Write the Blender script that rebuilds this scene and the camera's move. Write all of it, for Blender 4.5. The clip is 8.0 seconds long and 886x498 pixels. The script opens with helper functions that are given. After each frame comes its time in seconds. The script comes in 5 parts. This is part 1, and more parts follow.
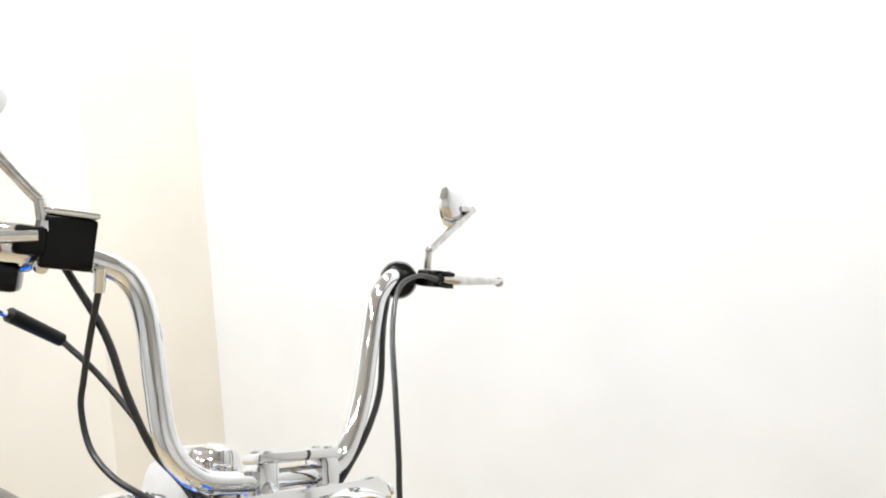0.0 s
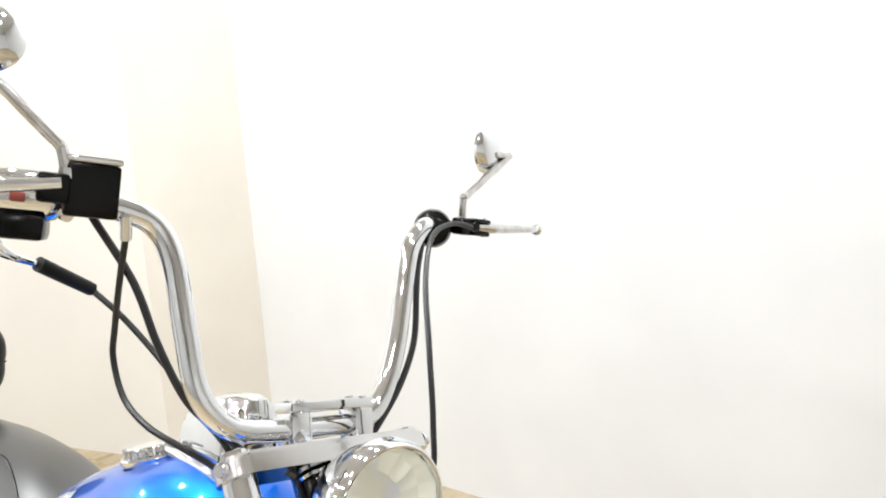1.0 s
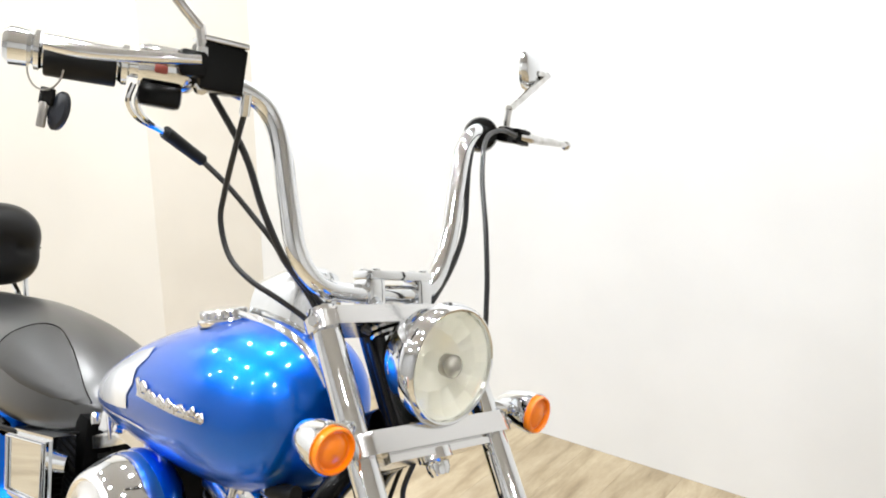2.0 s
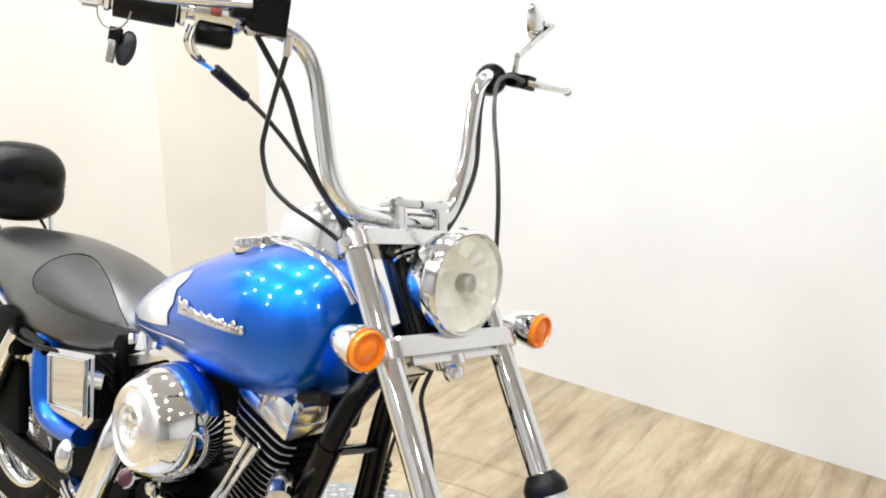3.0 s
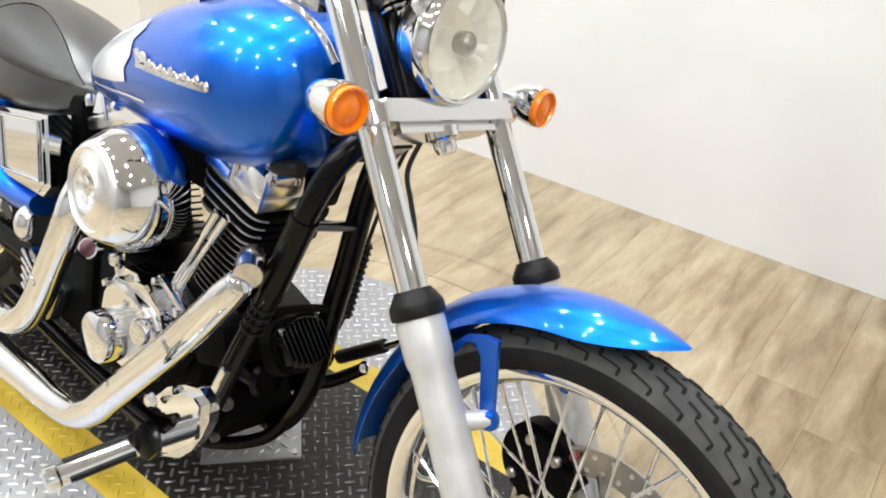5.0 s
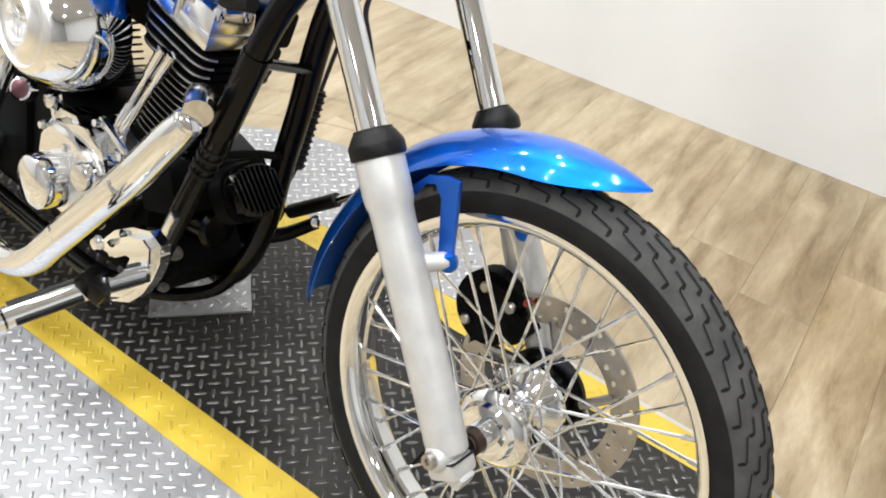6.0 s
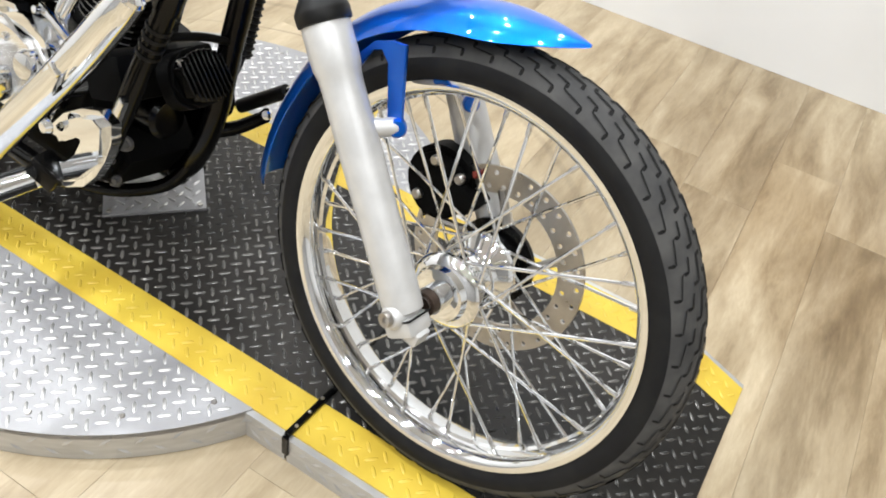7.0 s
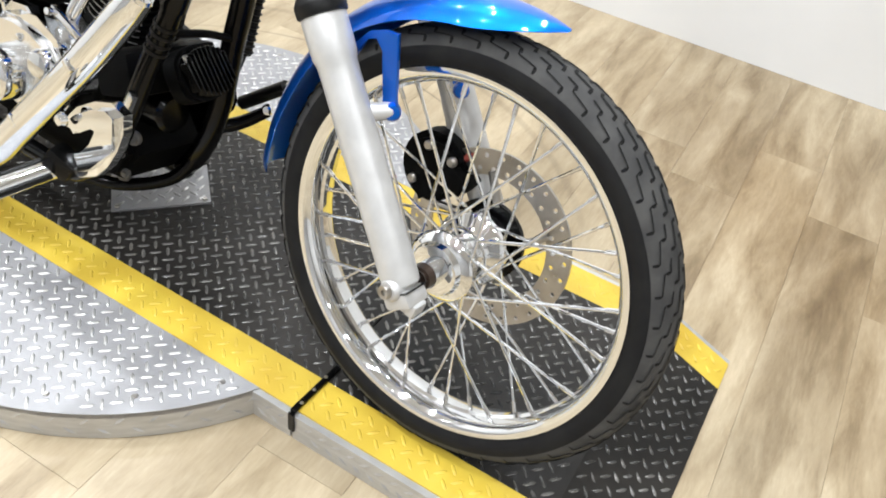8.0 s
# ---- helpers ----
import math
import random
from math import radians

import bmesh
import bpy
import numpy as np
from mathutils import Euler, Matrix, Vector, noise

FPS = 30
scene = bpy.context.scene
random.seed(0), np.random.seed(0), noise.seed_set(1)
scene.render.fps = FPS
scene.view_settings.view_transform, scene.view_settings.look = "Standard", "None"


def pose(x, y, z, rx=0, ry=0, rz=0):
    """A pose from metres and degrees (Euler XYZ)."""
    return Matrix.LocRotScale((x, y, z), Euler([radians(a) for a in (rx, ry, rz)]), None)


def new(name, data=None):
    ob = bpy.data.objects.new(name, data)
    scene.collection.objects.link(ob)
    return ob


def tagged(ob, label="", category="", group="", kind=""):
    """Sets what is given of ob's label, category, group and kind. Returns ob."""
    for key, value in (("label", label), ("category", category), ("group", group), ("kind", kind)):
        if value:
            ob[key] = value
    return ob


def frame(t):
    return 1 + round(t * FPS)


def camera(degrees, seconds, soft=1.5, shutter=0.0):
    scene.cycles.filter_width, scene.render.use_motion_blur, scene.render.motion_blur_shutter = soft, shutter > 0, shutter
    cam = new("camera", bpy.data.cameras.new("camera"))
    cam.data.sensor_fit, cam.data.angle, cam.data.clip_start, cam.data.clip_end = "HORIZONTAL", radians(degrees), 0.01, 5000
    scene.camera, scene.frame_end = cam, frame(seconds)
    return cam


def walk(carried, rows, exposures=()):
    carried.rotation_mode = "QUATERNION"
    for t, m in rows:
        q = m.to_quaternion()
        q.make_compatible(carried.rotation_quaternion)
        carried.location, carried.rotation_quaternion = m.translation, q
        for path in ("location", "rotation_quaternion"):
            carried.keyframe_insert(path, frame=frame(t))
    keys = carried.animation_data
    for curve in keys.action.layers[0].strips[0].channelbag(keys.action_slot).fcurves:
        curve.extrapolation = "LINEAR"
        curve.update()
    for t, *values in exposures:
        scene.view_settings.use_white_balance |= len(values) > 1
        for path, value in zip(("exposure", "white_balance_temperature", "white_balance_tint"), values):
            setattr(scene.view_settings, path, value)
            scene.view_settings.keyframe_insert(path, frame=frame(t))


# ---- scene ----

cam = camera(57.5, 8.0, soft=1.9)
PATH = [
    (0.0, 0.3213, -0.4121, 1.4484, 83.239, 3.014, 42.845),
    (0.2, 0.3279, -0.4028, 1.4441, 83.285, 3.771, 42.809),
    (0.5, 0.3380, -0.3887, 1.4378, 83.191, 4.479, 44.049),
    (0.8, 0.3208, -0.3850, 1.4346, 81.759, 4.665, 45.456),
    (1.0, 0.3094, -0.3826, 1.4326, 80.223, 4.024, 45.808),
    (1.2, 0.3085, -0.4113, 1.4262, 78.901, 3.312, 45.204),
    (1.5, 0.3072, -0.4543, 1.4166, 76.499, 0.580, 43.234),
    (1.7, 0.3173, -0.5061, 1.4107, 75.588, 0.423, 43.735),
    (2.0, 0.3324, -0.5838, 1.4018, 75.944, 0.223, 44.205),
    (2.2, 0.3553, -0.6194, 1.4035, 75.346, -0.005, 44.924),
    (3.3, 0.3997, -0.7181, 1.3838, 72.245, -0.961, 43.221),
    (3.5, 0.3859, -0.7143, 1.3728, 71.726, -1.382, 43.692),
    (4.0, 0.3502, -0.6723, 1.3558, 69.135, -1.811, 45.002),
    (4.5, 0.3310, -0.6365, 1.3300, 64.764, -2.709, 45.356),
    (4.7, 0.3289, -0.6366, 1.3155, 62.568, -2.950, 44.856),
    (5.8, 0.3109, -0.6561, 1.2531, 52.279, -6.507, 41.612),
    (6.0, 0.3192, -0.6599, 1.2438, 51.089, -6.947, 41.174),
    (6.5, 0.3423, -0.6750, 1.2140, 47.577, -8.252, 39.951),
    (7.0, 0.3809, -0.7136, 1.2040, 46.687, -7.507, 37.632),
    (7.5, 0.4215, -0.7592, 1.2060, 47.064, -8.050, 37.387),
    (8.0, 0.4320, -0.7748, 1.2186, 47.398, -6.765, 36.775),
]
walk(cam, [(r[0], pose(*r[1:])) for r in PATH], exposures=[(0.0, -0.56, 6500, 10), (2.0, -0.54, 6500, 10), (3.5, -0.53, 6500, 10), (4.7, -0.58, 6500, 10), (6.0, -0.54, 6500, 10), (7.0, -0.48, 6450, 10), (8.0, -0.44, 6320, 10)])

# ---- light ----
CEIL = 3.3
world = bpy.data.worlds.new("showroom_world")
scene.world = world
world.use_nodes = True
world.node_tree.nodes["Background"].inputs[0].default_value = (1.0, 0.99, 0.98, 1)
world.node_tree.nodes["Background"].inputs[1].default_value = 0.25


def downlight_fill(x, y, watts, size=0.13):
    data = bpy.data.lights.new("downlight_fill", "AREA")
    data.shape, data.size, data.energy, data.color = "DISK", size, watts, (0.955, 0.98, 1.0)
    ob = new("downlight_fill_lamp", data)
    ob.matrix_world = pose(x, y, CEIL - 0.03)
    return ob


# first row: the ceiling lamps mirrored as dots in tank and chrome
LAMPS = [(-2.35, -2.1, 34), (-1.15, -2.2, 34), (0.1, -2.0, 34), (-2.2, -0.9, 34), (-1.05, -1.05, 34), (0.15, -0.85, 34), (-2.3, 0.35, 34), (-1.1, 0.25, 34), (0.1, 0.3, 24),
         # second row: fill lamps added to brighten walls, floor and chrome reflections
         (-1.5, 1.1, 22), (-0.3, 1.15, 22), (1.0, 1.0, 9), (1.3, -1.2, 18), (2.6, -0.6, 34), (2.7, -2.2, 36), (-3.5, -0.6, 38), (-3.2, -2.9, 38), (-1.0, -3.4, 36), (1.0, -3.4, 36)]
for lx, ly, watts in LAMPS:
    downlight_fill(lx, ly, watts)


# ---- materials ----
def mat(name, base=(0.5, 0.5, 0.5), rough=0.5, metal=0.0, **extra):
    m = bpy.data.materials.new(name)
    m.use_nodes = True
    b = m.node_tree.nodes["Principled BSDF"]
    b.inputs["Base Color"].default_value = (*base, 1)
    b.inputs["Roughness"].default_value = rough
    b.inputs["Metallic"].default_value = metal
    for key, value in extra.items():
        b.inputs[key.replace("_", " ")].default_value = value
    return m


def node(m, kind, **values):
    n = m.node_tree.nodes.new(kind)
    for key, value in values.items():
        n.inputs[key.replace("_", " ")].default_value = value
    return n


def link(m, a, out, b, into):
    m.node_tree.links.new(a.outputs[out], b.inputs[into])


def bsdf(m):
    return m.node_tree.nodes["Principled BSDF"]


def coords(m, scale=(1, 1, 1), kind="Object"):
    tc, mp = node(m, "ShaderNodeTexCoord"), node(m, "ShaderNodeMapping")
    mp.inputs["Scale"].default_value = scale
    link(m, tc, kind, mp, "Vector")
    return mp


def vary(m, base, other, scale, stretch=(1, 1, 1), detail=6, low=0.35, high=0.65, rough=None, bump=0.0, bump_dist=0.001):
    """Mix two colours by noise, with roughness and relief from the same noise."""
    mp = coords(m, stretch)
    n = node(m, "ShaderNodeTexNoise", Scale=scale, Detail=detail)
    link(m, mp, "Vector", n, "Vector")
    r = node(m, "ShaderNodeValToRGB")
    r.color_ramp.elements[0].position, r.color_ramp.elements[1].position = low, high
    r.color_ramp.elements[0].color, r.color_ramp.elements[1].color = (*base, 1), (*other, 1)
    link(m, n, "Fac", r, "Fac")
    link(m, r, "Color", bsdf(m), "Base Color")
    if rough:
        mr = node(m, "ShaderNodeMapRange")
        mr.inputs["To Min"].default_value, mr.inputs["To Max"].default_value = rough
        link(m, n, "Fac", mr, "Value")
        link(m, mr, "Result", bsdf(m), "Roughness")
    if bump:
        bp = node(m, "ShaderNodeBump", Strength=bump, Distance=bump_dist)
        link(m, n, "Fac", bp, "Height")
        link(m, bp, "Normal", bsdf(m), "Normal")
    return m


CHROME = mat("chrome", (0.80, 0.82, 0.845), 0.05, 1.0)
CHROME_WORN = vary(mat("worn chrome", (0.7, 0.7, 0.7), 0.15, 1.0), (0.75, 0.75, 0.75), (0.55, 0.54, 0.52), 60, rough=(0.08, 0.25))
ALU = vary(mat("satin silver fork paint", rough=0.38, metal=0.35), (0.48, 0.48, 0.475), (0.54, 0.54, 0.535), 35, rough=(0.3, 0.45), bump=0.05)
POLISHED = mat("polished alloy", (0.72, 0.72, 0.72), 0.16, 1.0)
CASTCHROME = mat("soft polished chrome", (0.86, 0.86, 0.86), 0.2, 1.0)
BLUE = mat("blue metallic paint", (0.0003, 0.132, 0.69), 0.36, 0.95, Coat_Weight=0.9, Coat_Roughness=0.012)
SILVERPAINT = mat("silver paint", (0.72, 0.74, 0.78), 0.25, 0.3, Coat_Weight=1.0, Coat_Roughness=0.03)
RUBBER = vary(mat("tyre rubber", rough=0.75, Specular_IOR_Level=0.2), (0.005, 0.005, 0.006), (0.010, 0.010, 0.010), 40, rough=(0.6, 0.85), bump=0.1)
TREAD = vary(mat("dusty tread rubber", rough=0.8, Specular_IOR_Level=0.3), (0.036, 0.036, 0.036), (0.062, 0.061, 0.059), 25, rough=(0.7, 0.9), bump=0.1)
# near-black that paints the shade inside tread cuts, plate seam and clamp split
GAP_SHADE = mat("dark shade of grooves and gaps", (0.008, 0.008, 0.008), 0.9, 0.0, Specular_IOR_Level=0.25)
BOOT = mat("black moulded rubber", (0.006, 0.006, 0.006), 0.4, 0.0, Specular_IOR_Level=0.18)
CABLE = mat("black cable sheath", (0.006, 0.006, 0.007), 0.35)
BLACKGLOSS = mat("black enamel", (0.0015, 0.0015, 0.0015), 0.2, 0.0, Specular_IOR_Level=0.16, Coat_Weight=0.05, Coat_Roughness=0.1)
BLACKWRINKLE = vary(mat("black crinkle paint", rough=0.6, Specular_IOR_Level=0.06), (0.0012, 0.0012, 0.0012), (0.003, 0.003, 0.003), 400, bump=0.3, bump_dist=0.0005)
LEATHER = vary(mat("black vinyl", rough=0.3, Specular_IOR_Level=1.0, Coat_Weight=0.3, Coat_Roughness=0.3), (0.008, 0.008, 0.008), (0.013, 0.013, 0.013), 18, rough=(0.28, 0.40), bump=0.15, bump_dist=0.0006)
AMBER = mat("amber lens", (1.0, 0.235, 0.003), 0.12, 0.0, Transmission_Weight=0.12, IOR=1.45, Coat_Weight=0.5)
GLASS = mat("clear lens", (0.98, 0.98, 0.97), 0.03, 0.0, Transmission_Weight=1.0, IOR=1.35)
REFLECTOR = mat("lamp reflector", (0.98, 0.96, 0.86), 0.18, 0.35)
GREYPLASTIC = mat("grey bulb shield", (0.42, 0.40, 0.36), 0.18, 0.7)
STEEL = vary(mat("brushed disc steel", rough=0.3, metal=1.0), (0.36, 0.345, 0.32), (0.46, 0.44, 0.415), 30, rough=(0.22, 0.4))
RED = mat("faded red plastic", (0.30, 0.06, 0.045), 0.45)
FOB = mat("dark fob plastic", (0.008, 0.010, 0.016), 0.35)
MIRROR = mat("mirror glass", (0.9, 0.9, 0.9), 0.02, 1.0)
CASTGREY = vary(mat("dull cast alloy", rough=0.5, metal=0.6), (0.10, 0.10, 0.10), (0.17, 0.165, 0.16), 60, rough=(0.4, 0.6))
PADVINYL = vary(mat("soft black pad vinyl", rough=0.3, Specular_IOR_Level=0.32), (0.0025, 0.0024, 0.0023), (0.0045, 0.0042, 0.004), 14, rough=(0.24, 0.36), bump=0.35, bump_dist=0.003)
FACE = mat("satin chrome face", (0.88, 0.88, 0.88), 0.27, 1.0)
FIN = mat("machined fin edge", (0.65, 0.65, 0.64), 0.3, 1.0)

WALL = vary(mat("white wall paint", rough=0.6), (0.68, 0.68, 0.675), (0.71, 0.71, 0.705), 3, bump=0.03)
CREAM = vary(mat("warm white wall paint", rough=0.6), (0.64, 0.60, 0.53), (0.69, 0.65, 0.58), 2, bump=0.03)
WARM = vary(mat("off-white wall paint", rough=0.6), (0.66, 0.635, 0.585), (0.70, 0.675, 0.625), 1.2, bump=0.03)
CEILING = mat("ceiling paint", (0.62, 0.615, 0.61), 0.8)
DARKWALL = vary(mat("grey wall paint", rough=0.6), (0.32, 0.316, 0.312), (0.38, 0.375, 0.37), 3)
YELLOW = vary(mat("yellow floor paint", rough=0.42), (0.64, 0.47, 0.055), (0.53, 0.36, 0.035), 9, rough=(0.35, 0.55))
BLACKPLATE = vary(mat("black painted tread plate", rough=0.4, metal=0.0, Specular_IOR_Level=0.24), (0.006, 0.0058, 0.0055), (0.032, 0.029, 0.026), 3, rough=(0.34, 0.55))
# worn black paint, lightened in patches to carry the lugs' glints
BLACKLUG = vary(mat("worn and glint-lightened black lugs", rough=0.3, metal=0.6), (0.020, 0.020, 0.020), (0.20, 0.195, 0.185), 4, rough=(0.20, 0.34))
# paler than PLATE, so the glints on the lugs sit in their colour
LUGMETAL = vary(mat("glint-bright aluminium lugs", rough=0.22, metal=0.7), (0.42, 0.42, 0.42), (0.54, 0.54, 0.535), 30, rough=(0.24, 0.36))
PLATE = vary(mat("aluminium tread plate", rough=0.45, metal=0.35), (0.30, 0.30, 0.31), (0.36, 0.36, 0.37), 8, rough=(0.40, 0.52))


EDGEPLATE = vary(mat("brushed aluminium edge", rough=0.4, metal=0.5), (0.42, 0.42, 0.415), (0.52, 0.52, 0.515), 14, stretch=(1, 1, 6), rough=(0.26, 0.42), bump=0.05)


def wood_material():
    m = mat("vinyl oak planks", rough=0.4)
    mp = coords(m, (10, 1.7, 1), "Object")
    info = node(m, "ShaderNodeObjectInfo")
    add = node(m, "ShaderNodeVectorMath")
    mul = node(m, "ShaderNodeVectorMath")
    mul.operation = "MULTIPLY"
    mul.inputs[1].default_value = (37, 53, 11)
    link(m, info, "Random", mul, 0)
    link(m, mp, "Vector", add, 0)
    link(m, mul, "Vector", add, 1)
    n1 = node(m, "ShaderNodeTexNoise", Scale=1.5, Detail=9, Roughness=0.6, Distortion=0.45)
    n2 = node(m, "ShaderNodeTexNoise", Scale=17.0, Detail=8, Roughness=0.68, Distortion=0.5)
    link(m, add, "Vector", n1, "Vector")
    link(m, add, "Vector", n2, "Vector")
    r = node(m, "ShaderNodeValToRGB")
    e = r.color_ramp.elements
    e[0].position, e[0].color = 0.30, (0.255, 0.196, 0.117, 1)
    e[1].position, e[1].color = 0.68, (0.470, 0.388, 0.262, 1)
    mid = e.new(0.46)
    mid.color = (0.385, 0.311, 0.200, 1)
    link(m, n1, "Fac", r, "Fac")
    mix = node(m, "ShaderNodeMix")
    mix.data_type, mix.blend_type = "RGBA", "SOFT_LIGHT"
    mix.inputs["Factor"].default_value = 0.4
    link(m, r, "Color", mix, 6)
    link(m, n2, "Fac", mix, 7)
    tone = node(m, "ShaderNodeMapRange")
    tone.inputs["To Min"].default_value, tone.inputs["To Max"].default_value = 0.90, 1.08
    link(m, info, "Random", tone, "Value")
    hsv = node(m, "ShaderNodeHueSaturation", Saturation=0.98)
    geo = node(m, "ShaderNodeNewGeometry")
    wide = node(m, "ShaderNodeMapping")
    wide.inputs["Scale"].default_value = (6.0, 2.4, 1)
    n3 = node(m, "ShaderNodeTexNoise", Scale=1.0, Detail=5, Roughness=0.55)
    link(m, geo, "Position", wide, "Vector")
    link(m, wide, "Vector", n3, "Vector")
    smudge = node(m, "ShaderNodeValToRGB")
    smudge.color_ramp.elements[0].position, smudge.color_ramp.elements[1].position = 0.38, 0.56
    smudge.color_ramp.elements[0].color, smudge.color_ramp.elements[1].color = (0.56, 0.50, 0.42, 1), (1, 1, 1, 1)
    link(m, n3, "Fac", smudge, "Fac")
    worn = node(m, "ShaderNodeMix")
    worn.data_type, worn.blend_type = "RGBA", "MULTIPLY"
    worn.inputs["Factor"].default_value = 0.4
    link(m, mix, 2, worn, 6)
    link(m, smudge, "Color", worn, 7)
    # ragged brown ellipse multiplied over the planks near the wall, darkest at its middle
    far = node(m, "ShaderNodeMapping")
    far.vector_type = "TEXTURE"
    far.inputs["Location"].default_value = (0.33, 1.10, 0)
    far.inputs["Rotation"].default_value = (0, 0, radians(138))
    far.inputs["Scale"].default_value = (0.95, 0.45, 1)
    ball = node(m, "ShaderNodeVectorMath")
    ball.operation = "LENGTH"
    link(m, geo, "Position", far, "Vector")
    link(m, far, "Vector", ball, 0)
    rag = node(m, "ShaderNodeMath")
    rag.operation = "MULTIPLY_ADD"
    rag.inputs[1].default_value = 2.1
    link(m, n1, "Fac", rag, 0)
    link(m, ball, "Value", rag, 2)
    patch_ramp = node(m, "ShaderNodeValToRGB")
    patch_ramp.color_ramp.elements[0].position, patch_ramp.color_ramp.elements[1].position = 0.42, 1.0
    patch_ramp.color_ramp.elements[0].color, patch_ramp.color_ramp.elements[1].color = (0.60, 0.51, 0.39, 1), (1, 1, 1, 1)
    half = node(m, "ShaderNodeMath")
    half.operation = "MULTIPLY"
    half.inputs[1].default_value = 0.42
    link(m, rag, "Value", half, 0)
    link(m, half, "Value", patch_ramp, "Fac")
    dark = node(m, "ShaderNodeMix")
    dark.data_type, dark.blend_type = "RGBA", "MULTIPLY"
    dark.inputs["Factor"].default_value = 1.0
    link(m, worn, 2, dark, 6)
    link(m, patch_ramp, "Color", dark, 7)
    hub = node(m, "ShaderNodeVectorMath")
    hub.operation = "SUBTRACT"
    hub.inputs[1].default_value = (-0.807, 0.066, 0)
    away = node(m, "ShaderNodeVectorMath")
    away.operation = "LENGTH"
    link(m, geo, "Position", hub, 0)
    link(m, hub, "Vector", away, 0)
    arcs = node(m, "ShaderNodeValToRGB")
    el = arcs.color_ramp.elements
    el[0].position, el[0].color = 0.0, (1, 1, 1, 1)
    el[1].position, el[1].color = 1.0, (1, 1, 1, 1)
    for at, shade in ((0.8165, 1.0), (0.8195, 0.30), (0.8215, 0.30), (0.8255, 1.0), (0.955, 1.0), (0.966, 0.72), (0.978, 0.80), (0.984, 1.0)):
        stop = el.new(at)
        stop.color = (shade, shade * 0.985, shade * 0.96, 1)
    link(m, away, "Value", arcs, "Fac")
    side = node(m, "ShaderNodeSeparateXYZ")
    link(m, geo, "Position", side, "Vector")
    north_part = node(m, "ShaderNodeMapRange")
    north_part.inputs["From Min"].default_value, north_part.inputs["From Max"].default_value = 0.55, 0.85
    north_part.inputs["To Max"].default_value = 0.75
    link(m, side, "Y", north_part, "Value")
    rubbed = node(m, "ShaderNodeMix")
    rubbed.data_type, rubbed.blend_type = "RGBA", "MULTIPLY"
    link(m, north_part, "Result", rubbed, "Factor")
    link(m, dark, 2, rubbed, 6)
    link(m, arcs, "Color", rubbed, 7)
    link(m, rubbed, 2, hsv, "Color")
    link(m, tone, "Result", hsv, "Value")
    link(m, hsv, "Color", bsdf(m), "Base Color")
    bp = node(m, "ShaderNodeBump", Strength=0.12, Distance=0.001)
    link(m, n2, "Fac", bp, "Height")
    link(m, bp, "Normal", bsdf(m), "Normal")
    return m


WOOD = wood_material()


# ---- mesh helpers ----
def finish(name, bm, material, smooth=True):
    bmesh.ops.recalc_face_normals(bm, faces=bm.faces)
    me = bpy.data.meshes.new(name)
    bm.to_mesh(me)
    bm.free()
    me.materials.append(material)
    if smooth:
        me.shade_smooth()
        me.set_sharp_from_angle(angle=radians(38))
    return me


FIT = Matrix()      # frame of the sub-assembly in hand: wheel and fork, handlebar, or chassis


def part(name, bm, material, parent, label="", smooth=True):
    bm.transform(FIT)
    if parent.parent and parent.parent.parent:
        parent = parent.parent
    ob = new(name, finish(name, bm, material, smooth))
    ob.parent = parent
    if label:
        tagged(ob, label)
    return ob


def thing(name, bm, material, label, category, group="", kind="", smooth=True):
    return tagged(new(name, finish(name, bm, material, smooth)), label, category, group, kind)


def empty(name, m=None, label="", category="", group=""):
    ob = new(name)
    if m is not None:
        ob.matrix_world = m
    return tagged(ob, label, category, group)


def smooth_path(points, steps=8):
    """Catmull-Rom through the points."""
    p = [Vector(q) for q in points]
    p = [2 * p[0] - p[1]] + p + [2 * p[-1] - p[-2]]
    out = []
    for i in range(1, len(p) - 2):
        a, b, c, d = p[i - 1:i + 3]
        for k in range(steps):
            t = k / steps
            out.append(0.5 * (2 * b + (c - a) * t + (2 * a - 5 * b + 4 * c - d) * t * t + (3 * b - a - 3 * c + d) * t ** 3))
    out.append(p[-2])
    return out


def tube(points, radius, seg=12, steps=8, bm=None, smooth=True, squash=1.0):
    """A round bar swept along the points; radius is a number or a list along the way."""
    bm = bm or bmesh.new()
    path = smooth_path(points, steps) if smooth else [Vector(q) for q in points]
    n = len(path)
    ref = Vector((0, 0, 1))
    rings = []
    tan0 = (path[1] - path[0]).normalized()
    if abs(tan0.dot(ref)) > 0.9:
        ref = Vector((1, 0, 0))
    side = tan0.cross(ref).normalized()
    for i, q in enumerate(path):
        tan = (path[min(i + 1, n - 1)] - path[max(i - 1, 0)]).normalized()
        side = (side - tan * side.dot(tan)).normalized()
        up = tan.cross(side)
        if isinstance(radius, (list, tuple)):
            u = i / (n - 1) * (len(radius) - 1)
            k = min(int(u), len(radius) - 2)
            r = radius[k] + (radius[k + 1] - radius[k]) * (u - k)
        else:
            r = radius
        rings.append([bm.verts.new(q + side * (math.cos(a) * r) + up * (math.sin(a) * r * squash)) for a in [j * math.tau / seg for j in range(seg)]])
    for a, b in zip(rings, rings[1:]):
        for j in range(seg):
            bm.faces.new((a[j], a[(j + 1) % seg], b[(j + 1) % seg], b[j]))
    bm.faces.new(rings[0])
    bm.faces.new(rings[-1])
    return bm


